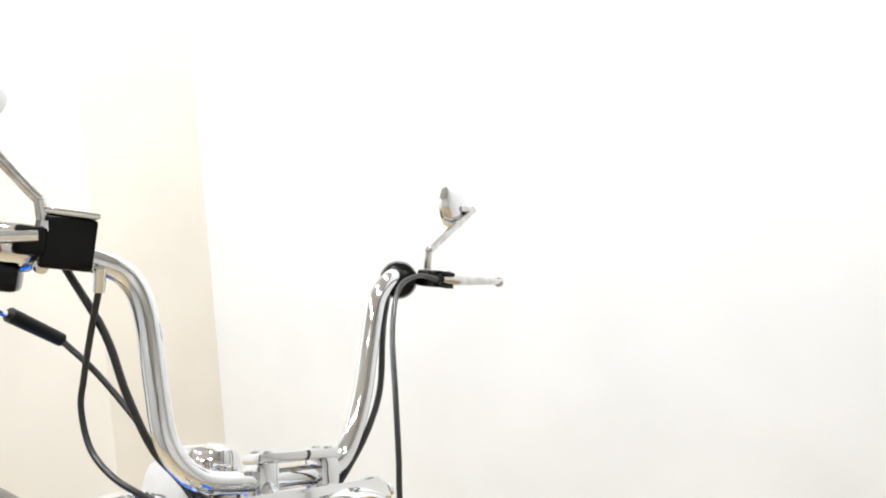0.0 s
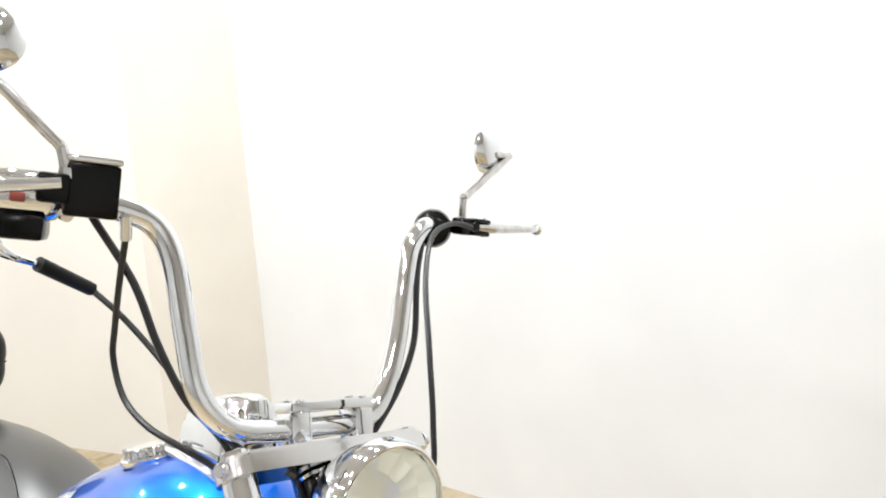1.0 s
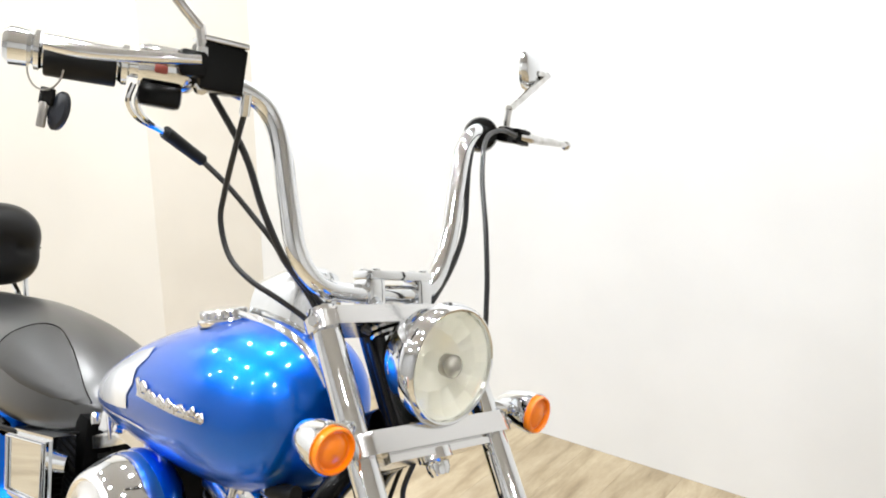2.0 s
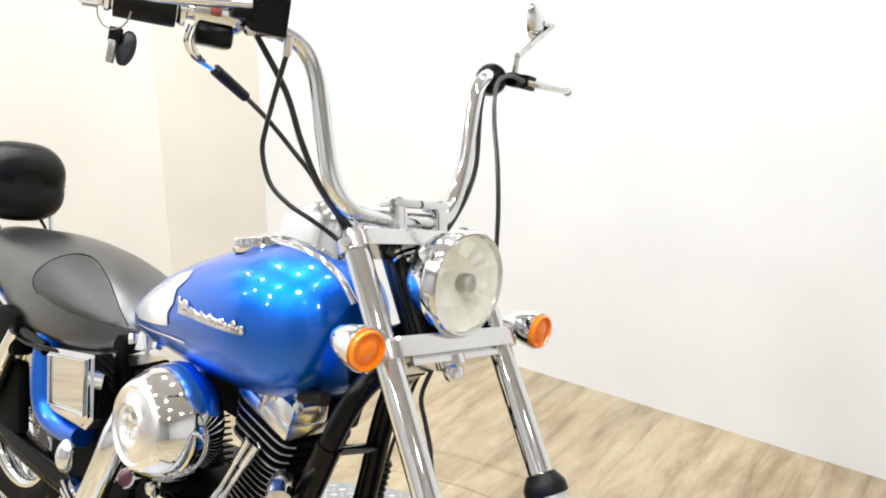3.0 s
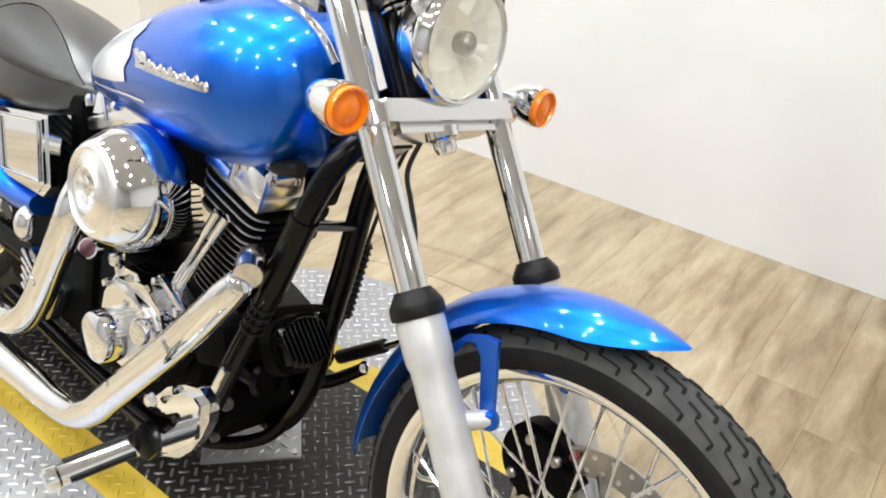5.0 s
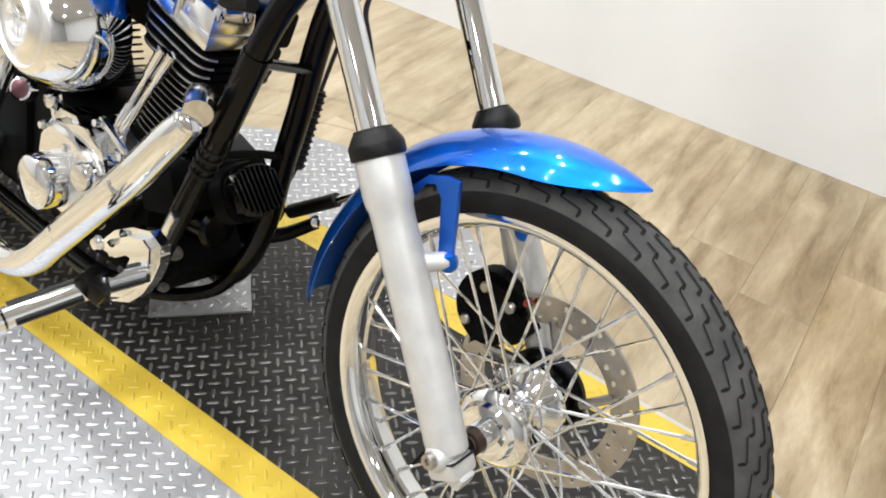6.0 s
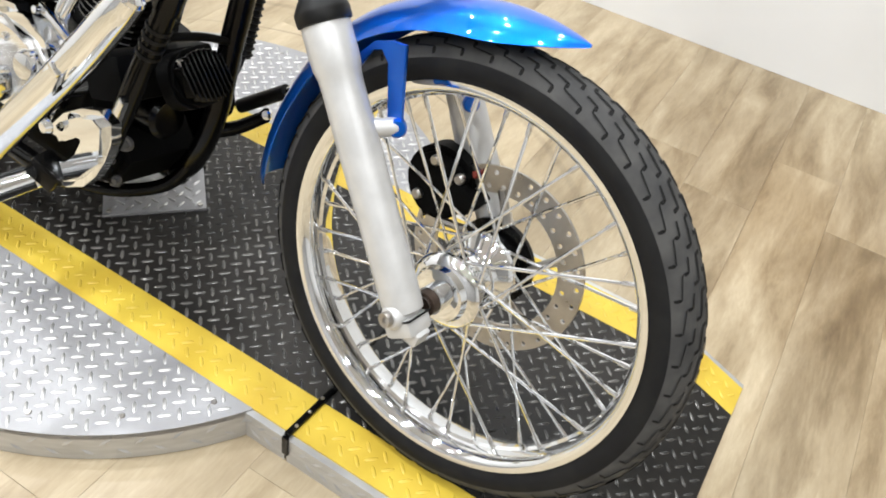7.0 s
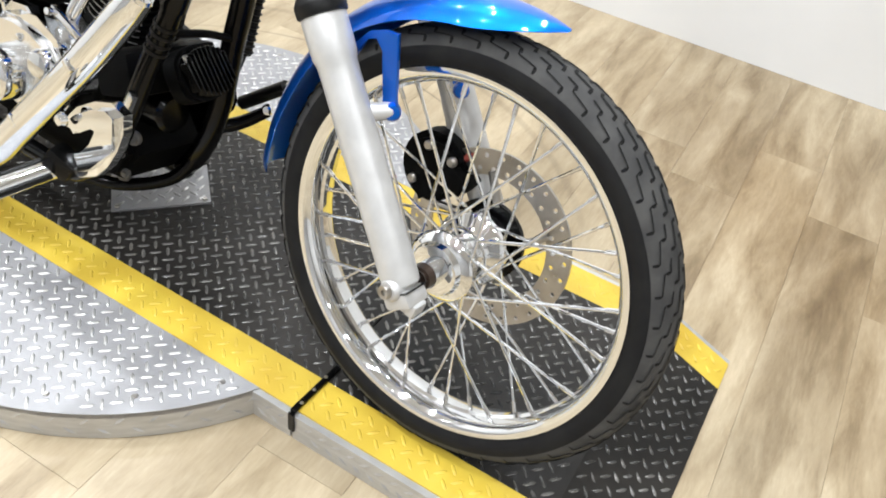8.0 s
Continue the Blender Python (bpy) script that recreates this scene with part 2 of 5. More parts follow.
def lathe(profile, m=None, seg=48, bm=None, closed=False):
    """Turn (radius, height) pairs about the local z axis."""
    bm = bm or bmesh.new()
    m = m or Matrix()
    rings = []
    for r, h in profile:
        if r < 1e-6:
            rings.append([bm.verts.new(m @ Vector((0, 0, h)))])
        else:
            rings.append([bm.verts.new(m @ Vector((r * math.cos(a), r * math.sin(a), h))) for a in [j * math.tau / seg for j in range(seg)]])
    pairs = list(zip(rings, rings[1:])) + ([(rings[-1], rings[0])] if closed else [])
    for a, b in pairs:
        for j in range(seg):
            k = (j + 1) % seg
            if len(a) == 1 and len(b) == 1:
                continue
            if len(a) == 1:
                bm.faces.new((a[0], b[j], b[k]))
            elif len(b) == 1:
                bm.faces.new((a[j], a[k], b[0]))
            else:
                bm.faces.new((a[j], a[k], b[k], b[j]))
    return bm


def block(size, m=None, bevel=0.004, bm=None, segs=2, taper=1.0):
    """A bevelled box centred on the origin of m; taper shrinks its top."""
    fresh = bmesh.new()
    bmesh.ops.create_cube(fresh, size=1.0)
    for v in fresh.verts:
        k = taper if v.co.z > 0 else 1.0
        v.co = Vector((v.co.x * size[0] * k, v.co.y * size[1] * k, v.co.z * size[2]))
    if bevel:
        bmesh.ops.bevel(fresh, geom=fresh.edges, offset=bevel, segments=segs, profile=0.6, affect="EDGES", clamp_overlap=True)
    if m is not None:
        bmesh.ops.transform(fresh, matrix=m, verts=fresh.verts)
    if bm is None:
        return fresh
    return join(bm, fresh)


def join(bm, other):
    made = {v: bm.verts.new(v.co) for v in other.verts}
    for f in other.faces:
        bm.faces.new([made[v] for v in f.verts])
    other.free()
    return bm


def axis(p, d, roll_to=None):
    """A matrix at p whose z axis points along d."""
    return Matrix.Translation(Vector(p)) @ Vector(d).to_track_quat("Z", "Y").to_matrix().to_4x4()


def rod(a, b, r, seg=12, bm=None):
    return tube([a, b], r, seg, bm=bm, smooth=False)


def loft(sections, bm=None, seg=28):
    """Closed skin through rings of points, capped at both ends."""
    bm = bm or bmesh.new()
    rings = [[bm.verts.new(q) for q in s] for s in sections]
    n = len(rings[0])
    for a, b in zip(rings, rings[1:]):
        for j in range(n):
            bm.faces.new((a[j], a[(j + 1) % n], b[(j + 1) % n], b[j]))
    bm.faces.new(rings[0])
    bm.faces.new(rings[-1])
    return bm


def prism(outline, m, depth, bevel=0.0, bm=None):
    """An outline in local x, y raised by depth along local z."""
    fresh = bmesh.new()
    low = [fresh.verts.new((x, y, 0)) for x, y in outline]
    high = [fresh.verts.new((x, y, depth)) for x, y in outline]
    fresh.faces.new(low)
    top = fresh.faces.new(high)
    n = len(low)
    for i in range(n):
        fresh.faces.new((low[i], low[(i + 1) % n], high[(i + 1) % n], high[i]))
    if bevel:
        bmesh.ops.bevel(fresh, geom=list(top.edges), offset=bevel, segments=2, affect="EDGES", clamp_overlap=True)
    bmesh.ops.transform(fresh, matrix=m, verts=fresh.verts)
    return fresh if bm is None else join(bm, fresh)


def hook(ob, parent):
    ob.parent = parent
    return ob


# ---- room ----
ROOM = pose(0, 0, 0, 0, 0, 7.18)
WALL_Y = 1.805


def room_slab(name, size, centre, material, label, category, bevel=0.0):
    ob = thing(name, block(size, None, bevel), material, label, category, kind="structure", smooth=False)
    ob.matrix_world = ROOM @ Matrix.Translation(centre)
    return ob


PANEL = -2.645
EDGE = Vector((-2.837, 1.383, 0))       # projecting wall's corner


def wall_run(name, a, b, material, label):
    """A wall along a to b in the room's frame, its thickness on the left of that line."""
    d = Vector(b) - Vector(a)
    ob = thing(name, block((d.length, 0.12, CEIL), None, 0), material, label, "wall", kind="structure", smooth=False)
    turn = math.degrees(math.atan2(d.y, d.x))
    ob.matrix_world = ROOM @ pose(a[0], a[1], 0, 0, 0, turn) @ Matrix.Translation((d.length / 2, 0.06, CEIL / 2))
    return ob


room_slab("wall_north", (6.85, 0.12, CEIL), (PANEL + 3.425, WALL_Y + 0.06, CEIL / 2), WALL, "plain white painted showroom wall behind the motorcycle", "wall")
wall_run("wall_recess", (EDGE.x, EDGE.y), (PANEL, WALL_Y + 0.002), CREAM, "cream painted wall panel beside the corner")
wall_run("wall_projection", (-4.33, 0.945), (EDGE.x, EDGE.y), WARM, "warm white painted projecting wall")
# unseen walls, added close in to bounce light and tone the chrome reflections
room_slab("wall_west", (0.12, 5.35, CEIL), (-4.29, -1.67, CEIL / 2), WALL, "unseen white west wall added to bounce light", "wall")
room_slab("wall_south", (8.7, 0.12, CEIL), (0.0, -4.26, CEIL / 2), DARKWALL, "unseen grey south wall added for the chrome to reflect", "wall")
room_slab("wall_east", (0.12, 6.2, CEIL), (4.28, -1.15, CEIL / 2), WALL, "unseen white east wall added to brighten the fork's reflections", "wall")
room_slab("ceiling", (8.9, 6.5, 0.1), (0.0, -1.2, CEIL + 0.05), CEILING, "pale painted showroom ceiling", "ceiling")
room_slab("floor", (8.9, 6.5, 0.1), (0.0, -1.2, -0.0615), mat("plank joint", (0.40, 0.33, 0.22), 0.7), "subfloor under the oak planks", "floor")

# ---- display platform: channel with yellow borders, round turntable plates ----
TOP = 0.0687
CH = pose(0.4194, 0.1959, 0, 0, 0, 6.03)


def lug_mesh(spots, z, length=0.0270, width=0.0082, height=0.0030):
    """Raised lens-shaped tread lugs at (x, y, angle)."""
    verts, faces = [], []
    ring = [(-1, 0), (-0.5, 0.85), (0.5, 0.85), (1, 0), (0.5, -0.85), (-0.5, -0.85)]
    for x, y, a in spots:
        c, s = math.cos(a), math.sin(a)
        base = len(verts)
        top = z(x) if callable(z) else z
        for u, v in ring:
            u, v = u * length / 2, v * width / 2
            verts.append((x + u * c - v * s, y + u * s + v * c, top - 0.0004))
        for u in (-0.55, 0.55):
            u *= length / 2
            verts.append((x + u * c, y + u * s, top + height))
        a0, a1 = base + 6, base + 7
        b = base
        faces += [(b, a0, b + 1), (b + 1, a0, a1, b + 2), (b + 2, a1, b + 3), (b + 3, a1, b + 4), (b + 4, a1, a0, b + 5), (b + 5, a0, b)]
    me = bpy.data.meshes.new("tread_lug")
    me.from_pydata(verts, [], faces)
    me.shade_smooth()
    return me


def lug_grid(x0, x1, y0, y1, inside, pitch=0.0232, turn=math.pi / 4):
    """Crosswise lugs in a basket pattern, the whole sheet turned in the plane."""
    spots = []
    reach = int(2.0 * max(x1 - x0, y1 - y0) / pitch) + 2
    cx, cy, c, s = (x0 + x1) / 2, (y0 + y1) / 2, math.cos(turn), math.sin(turn)
    for i in range(-reach, reach):
        for j in range(-reach, reach):
            u, v = i * pitch, j * pitch
            x, y = cx + u * c - v * s, cy + u * s + v * c
            if x0 <= x <= x1 and y0 <= y <= y1 and inside(x, y):
                spots.append((x, y, turn + (0 if (i + j) % 2 else math.pi / 2)))
    return spots


def lugs(parent, spots, material, z=TOP):
    me = lug_mesh(spots, z)
    me.materials.append(material)
    ob = new("tread_lug", me)
    ob.parent = parent
    tagged(ob, kind="stuff")
    return ob


HALF, STRIPE, BACKEND = 0.3163, 0.078, -3.0
JOINT, BEND, LIP = -0.611, -0.159, 0.004     # seam, start of the ramped nose, thickness at its front edge


def deck_z(u):
    return TOP if u < BEND else LIP + (TOP - LIP) * u / BEND


def deck_strip(a, b, v0, v1, thick, drop=0.0):
    """A plate between v0 and v1 that follows the deck and its ramped nose from a to b."""
    bm = bmesh.new()
    us = [a] + ([BEND - 0.012, BEND, BEND + 0.012] if a < BEND < b else []) + [b]
    hs = [max(0.002, deck_z(u) - drop) - (0.0006 if abs(u - BEND) < 0.001 else 0.0) for u in us]
    rows = [[bm.verts.new(q) for q in ((u, v0, h), (u, v1, h), (u, v1, max(0.0008, h - thick)), (u, v0, max(0.0008, h - thick)))] for u, h in zip(us, hs)]
    for p, q in zip(rows, rows[1:]):
        for k in range(4):
            bm.faces.new((p[k], p[(k + 1) % 4], q[(k + 1) % 4], q[k]))
    bm.faces.new(rows[0])
    bm.faces.new(rows[-1])
    return bm


channel = empty("channel_platform", CH, "black tread-plate channel platform with yellow borders and ramped nose", "platform")
inner = HALF - STRIPE
for a, b in ((BACKEND, JOINT - 0.0025), (JOINT + 0.0025, 0.0)):
    part("deck", deck_strip(a, b, -inner, inner, 0.03), BLACKPLATE, channel, "black painted diamond tread plate", smooth=False)
    for s in (-1, 1):
        part("border_stripe", deck_strip(a, b, s * inner, s * HALF, 0.03), YELLOW, channel, "yellow painted tread-plate border", smooth=False)
        part("side_skirt", deck_strip(a, b, s * (HALF + 0.0005), s * (HALF + 0.012), TOP, 0.003), EDGEPLATE, channel, "bare aluminium side edge", smooth=False)
# dark strip painting the shade in the seam between the deck plates
part("seam_gap", block((0.014, 2 * HALF, 0.004), pose(JOINT, 0, TOP - 0.008), 0), GAP_SHADE, channel, smooth=False)
bar = part("hinge_bar", block((0.011, 0.124, 0.009), pose(JOINT + 0.004, -HALF + 0.052, TOP + 0.003, 0, 0, -3), 0.0025), BLACKGLOSS, channel, "black steel seam bar", smooth=False)
part("bar_tab", block((0.012, 0.006, 0.046), pose(JOINT + 0.002, -HALF - 0.0135, TOP - 0.020), 0.001), BLACKGLOSS, bar, smooth=False)
for k in range(3):
    part("bar_rivet", lathe([(0, 0.0022), (0.0026, 0.0018), (0.0036, 0)], pose(JOINT + 0.004, -HALF + 0.012 + 0.034 * k, TOP + 0.0075), 8), STEEL, bar)
sheet = lug_grid(-1.9, -0.004, -HALF, HALF, lambda x, y: abs(x - JOINT) > 0.012 and abs(x - BEND) > 0.008)
lugs(channel, [q for q in sheet if abs(q[1]) < inner - 0.008], BLACKLUG, deck_z)
lugs(channel, [q for q in sheet if inner + 0.008 < abs(q[1]) < HALF - 0.008], YELLOW, deck_z)
skirt_marks = bmesh.new()
for k in range(46):
    u = -0.575 + 0.0145 * k if k < 24 else JOINT - 0.02 - 0.0145 * (k - 24)
    if deck_z(u) < TOP:
        continue
    mid = Vector((u, -HALF - 0.012, 0.034 + 0.013 * (-1) ** k))
    along = Vector((0.0115, 0, 0.008 * (-1) ** k))
    cross = along.cross(Vector((0, 1, 0))).normalized() * 0.0036
    ring = [skirt_marks.verts.new(mid + d) for d in (-along, cross, along, -cross)]
    peak = skirt_marks.verts.new(mid + Vector((0, -0.0032, 0)))
    for e in range(4):
        skirt_marks.faces.new((ring[e], ring[(e + 1) % 4], peak))
tagged(part("skirt_lug", skirt_marks, LUGMETAL, channel), kind="stuff")

TURN_C, TURN_R = (-1.2334, 0.0), 0.631
turntable = empty("turntable", CH, "round turntable of bare aluminium tread plate either side of the channel", "turntable")
for s in (-1, 1):
    cut = HALF + 0.0008
    a0 = math.asin(cut / TURN_R)
    arc = [(TURN_C[0] + TURN_R * math.cos(a), s * TURN_R * math.sin(a)) for a in [a0 + (math.pi - 2 * a0) * k / 60 for k in range(61)]]
    part("half_disc", prism(arc, pose(0, 0, TOP - 0.012), 0.012), PLATE, turntable, "half-moon of silver tread plate", smooth=False)
    rim = bmesh.new()
    lo = [rim.verts.new((x, y, 0.002)) for x, y in arc]
    hi = [rim.verts.new((x, y, TOP - 0.001)) for x, y in arc]
    cx, cy = TURN_C[0], 0
    lo2 = [rim.verts.new((cx + (x - cx) * 0.985, y * 0.985, 0.002)) for x, y in arc]
    hi2 = [rim.verts.new((cx + (x - cx) * 0.985, y * 0.985, TOP - 0.001)) for x, y in arc]
    for k in range(60):
        rim.faces.new((lo[k], lo[k + 1], hi[k + 1], hi[k]))
        rim.faces.new((lo2[k + 1], lo2[k], hi2[k], hi2[k + 1]))
        rim.faces.new((hi[k], hi[k + 1], hi2[k + 1], hi2[k]))
    part("edge_band", rim, EDGEPLATE, turntable, "curved aluminium edge band")
    spots = lug_grid(TURN_C[0] - TURN_R, TURN_C[0] + TURN_R, -TURN_R, TURN_R,
                     lambda x, y: (x - TURN_C[0]) ** 2 + y * y < (TURN_R - 0.014) ** 2 and s * y > cut + 0.01)
    lugs(turntable, spots, LUGMETAL)
    marks = bmesh.new()
    for k in range(48):
        a = a0 + 0.02 + (math.pi - 2 * a0 - 0.04) * k / 47
        nrm = Vector((math.cos(a), s * math.sin(a), 0))
        mid = Vector((TURN_C[0], 0, 0)) + nrm * TURN_R + Vector((0, 0, 0.034 + 0.013 * (-1) ** k))
        along = Vector((-nrm.y, nrm.x, 0)) * 0.0115 + Vector((0, 0, 0.009 * (-1) ** k))
        cross = along.cross(nrm).normalized() * 0.0036
        ring = [marks.verts.new(mid + d) for d in (-along, cross, along, -cross)]
        peak = marks.verts.new(mid + nrm * 0.0032)
        for e in range(4):
            marks.faces.new((ring[e], ring[(e + 1) % 4], peak))
    tagged(part("band_lug", marks, LUGMETAL, turntable), kind="stuff")
    for k in range(9):
        a = a0 + 0.09 + (math.pi - 2 * a0 - 0.18) * k / 8
        part("screw", lathe([(0, 0.002), (0.004, 0.002), (0.0055, 0)], pose(TURN_C[0] + (TURN_R - 0.035) * math.cos(a), s * (TURN_R - 0.035) * math.sin(a), TOP), 10), STEEL, turntable)

cover = empty("pivot_cover_plate", CH @ pose(-1.226, -0.007, TOP, 0, 0, 46.5), "square silver tread-plate cover screwed down under the engine", "cover plate")
part("plate", block((0.2, 0.2, 0.006), pose(0, 0, 0.003), 0.001), PLATE, cover, smooth=False)
lugs(cover, lug_grid(-0.095, 0.095, -0.095, 0.095, lambda x, y: True), LUGMETAL, 0.006)
for sx in (-0.088, 0.088):
    for sy in (-0.088, 0.088):
        part("screw", lathe([(0, 0.003), (0.005, 0.003), (0.006, 0)], pose(sx, sy, 0.006), 10), STEEL, cover)

# ---- motorcycle, in its own upright frame: x ahead, y to its left, origin at the front axle ----
LEAN = Matrix(((1, 0, 0, 0), (0, 0.97513, 0.22165, 0), (0, -0.22165, 0.97513, 0.4037), (0, 0, 0, 1)))
bike = empty("motorcycle", LEAN, "blue cruiser motorcycle with chrome ape-hanger bars leaning on its side stand", "motorcycle")
# the bar is clamped, and the chassis stands, slightly turned from the line of the steered front wheel
BARS = Matrix(((0.9831, -0.0167, 0.009, -0.0219), (0.0373, 0.993, 0.0091, 0.0063), (0.0012, -0.0147, 1.0031, 0.0001), (0, 0, 0, 1)))
CHASSIS = Matrix(((0.9866, -0.002, -0.007, -0.0078), (0.0355, 0.9998, -0.0076, 0.0107), (-0.0052, -0.0088, 1.0098, -0.0078), (0, 0, 0, 1)))
SIDE = pose(0, 0, 0, 90)          # local z along -y
RAKE = Vector((-0.583, 0, 0.8125))
LEG = 0.1255         # fork legs from the middle


def fork(z, y, ahead=0.0):
    """A point on a fork leg's axis at height z."""
    return Vector((-0.0115 - 0.7175 * z + ahead, y, z))


def wheel(parent, m, name, radius, rim_r, width, spokes, rubber_label, rotor):
    w = part(name, lathe([(0.012, -0.10), (0.012, 0.10)], m @ SIDE, 16), STEEL, parent, "axle of the wheel")
    ty = []
    depth = radius - rim_r
    for k in range(25):
        a = -2.25 + 4.5 * k / 24
        ty.append((radius - depth * 0.62 + depth * 0.62 * math.cos(a) if abs(a) < 1.57 else radius - depth * 0.62 + depth * 0.6 * math.cos(a), width / 2 * math.sin(a) * (1.0 if abs(a) < 1.57 else 1.0)))
    ty = [(rim_r - 0.004, -width * 0.37)] + ty + [(rim_r - 0.004, width * 0.37)]
    part("tyre", lathe(ty, m @ SIDE, 96, closed=True), RUBBER, w, rubber_label)
    band = [(radius - depth * 0.62 + depth * 0.62 * math.cos(a) + 0.0006, width / 2 * math.sin(a) * 1.004) for a in [-1.32 + 2.64 * k / 18 for k in range(19)]]
    part("tread_band", lathe(band, m @ SIDE, 96), TREAD, w, "dusty grey tread surface")
    hw = width * 0.36
    rp = [(rim_r, -hw), (rim_r + 0.003, -hw - 0.003), (rim_r + 0.003, -hw - 0.008), (rim_r - 0.004, -hw - 0.008), (rim_r - 0.011, -hw - 0.003),
          (rim_r - 0.016, -hw + 0.006), (rim_r - 0.017, -0.008), (rim_r - 0.021, -0.004), (rim_r - 0.021, 0.004), (rim_r - 0.017, 0.008),
          (rim_r - 0.016, hw - 0.006), (rim_r - 0.011, hw + 0.003), (rim_r - 0.004, hw + 0.008), (rim_r + 0.003, hw + 0.008), (rim_r + 0.003, hw + 0.003), (rim_r, hw)]
    part("rim", lathe(rp, m @ SIDE, 96, closed=True), CHROME, w, "chrome laced wheel rim")
    hub = [(0.016, -0.085), (0.020, -0.085), (0.020, -0.066), (0.030, -0.066), (0.038, -0.064), (0.042, -0.056), (0.052, -0.052), (0.056, -0.047), (0.055, -0.040), (0.046, -0.036), (0.036, -0.026), (0.033, -0.01),
           (0.034, 0.012), (0.042, 0.024), (0.055, 0.030), (0.060, 0.036), (0.060, 0.044), (0.052, 0.048), (0.048, 0.075), (0.0, 0.078)]
    part("hub", lathe(hub, m @ pose(0, 0, 0, -90), 40), CHROME, w, "polished chrome hub")
    n = spokes
    for i in range(n):
        side = -1 if i % 2 else 1
        lead = 1 if (i // 2) % 2 else -1
        ar = (i + 0.5) * math.tau / n
        ah = ar + lead * 0.95
        h = Vector((0.050 * math.cos(ah), side * 0.042, 0.050 * math.sin(ah)))
        r = Vector(((rim_r - 0.02) * math.cos(ar), side * 0.006, (rim_r - 0.02) * math.sin(ar)))
        sp = part("spoke", rod(m @ h, m @ r, 0.0024, 7), CHROME, w)
        d = (r - h).normalized()
        part("nipple", rod(m @ (r - d * 0.018), m @ (r + d * 0.004), 0.0036, 7), POLISHED, sp)
    if rotor:
        part("brake_rotor", holed_ring(0.146, 0.105, rotor, 0.005, m), STEEL, w, "drilled steel brake disc")
        part("rotor_carrier", lathe([(0.034, rotor - 0.004), (0.066, rotor - 0.004), (0.066, rotor + 0.004), (0.034, rotor + 0.004)], m @ pose(0, 0, 0, -90), 40, closed=True), BLACKGLOSS, w)
        for k in range(5):
            a = k * math.tau / 5 + 0.3
            c0 = Vector((0.06 * math.cos(a), rotor, 0.06 * math.sin(a)))
            c1 = Vector((0.112 * math.cos(a + 0.25), rotor, 0.112 * math.sin(a + 0.25)))
            part("rotor_arm", rod(m @ c0, m @ c1, 0.007, 8), STEEL, w)
    return w


def holed_ring(r1, r0, y, thick, m, cells=30):
    """A flat ring with two rows of round holes."""
    bm = bmesh.new()
    rows = [(r0, (r0 + r1) / 2), ((r0 + r1) / 2, r1)]
    for ri, (a0, a1) in enumerate(rows):
        for c in range(cells):
            t0, t1 = (c + 0.5 * ri) * math.tau / cells, (c + 1 + 0.5 * ri) * math.tau / cells
            tm, rm = (t0 + t1) / 2, (a0 + a1) / 2
            edge = [(a0, t0), (a0, tm), (a0, t1), (rm, t1), (a1, t1), (a1, tm), (a1, t0), (rm, t0)]
            hole = []
            for k in range(8):
                ang = math.atan2(-1, -1) + k * math.pi / 4
                hr, ht = rm + 0.0042 * math.sin(ang), tm + 0.0042 * math.cos(ang) / rm
                hole.append((hr, ht))
            rings = []
            for yy in (y - thick / 2, y + thick / 2):
                rings.append(([bm.verts.new(m @ Vector((r * math.cos(t), yy, r * math.sin(t)))) for r, t in edge],
                              [bm.verts.new(m @ Vector((r * math.cos(t), yy, r * math.sin(t)))) for r, t in hole]))
            for e, h in rings:
                for k in range(8):
                    bm.faces.new((e[k], e[(k + 1) % 8], h[(k + 1) % 8], h[k]))
            for k in range(8):
                bm.faces.new((rings[0][1][k], rings[0][1][(k + 1) % 8], rings[1][1][(k + 1) % 8], rings[1][1][k]))
            if ri == 1:
                for k in (4, 5):
                    bm.faces.new((rings[0][0][k], rings[0][0][k + 1], rings[1][0][k + 1], rings[1][0][k]))
            else:
                for k in (0, 1):
                    bm.faces.new((rings[0][0][k], rings[0][0][k + 1], rings[1][0][k + 1], rings[1][0][k]))
    bmesh.ops.remove_doubles(bm, verts=bm.verts, dist=1e-5)
    return bm


TYRE_R, RIM_R = 0.339, 0.281
front_wheel = wheel(bike, Matrix(), "front_wheel", TYRE_R, RIM_R, 0.080, 40, "black narrow front tyre with zigzag tread", 0.0865)


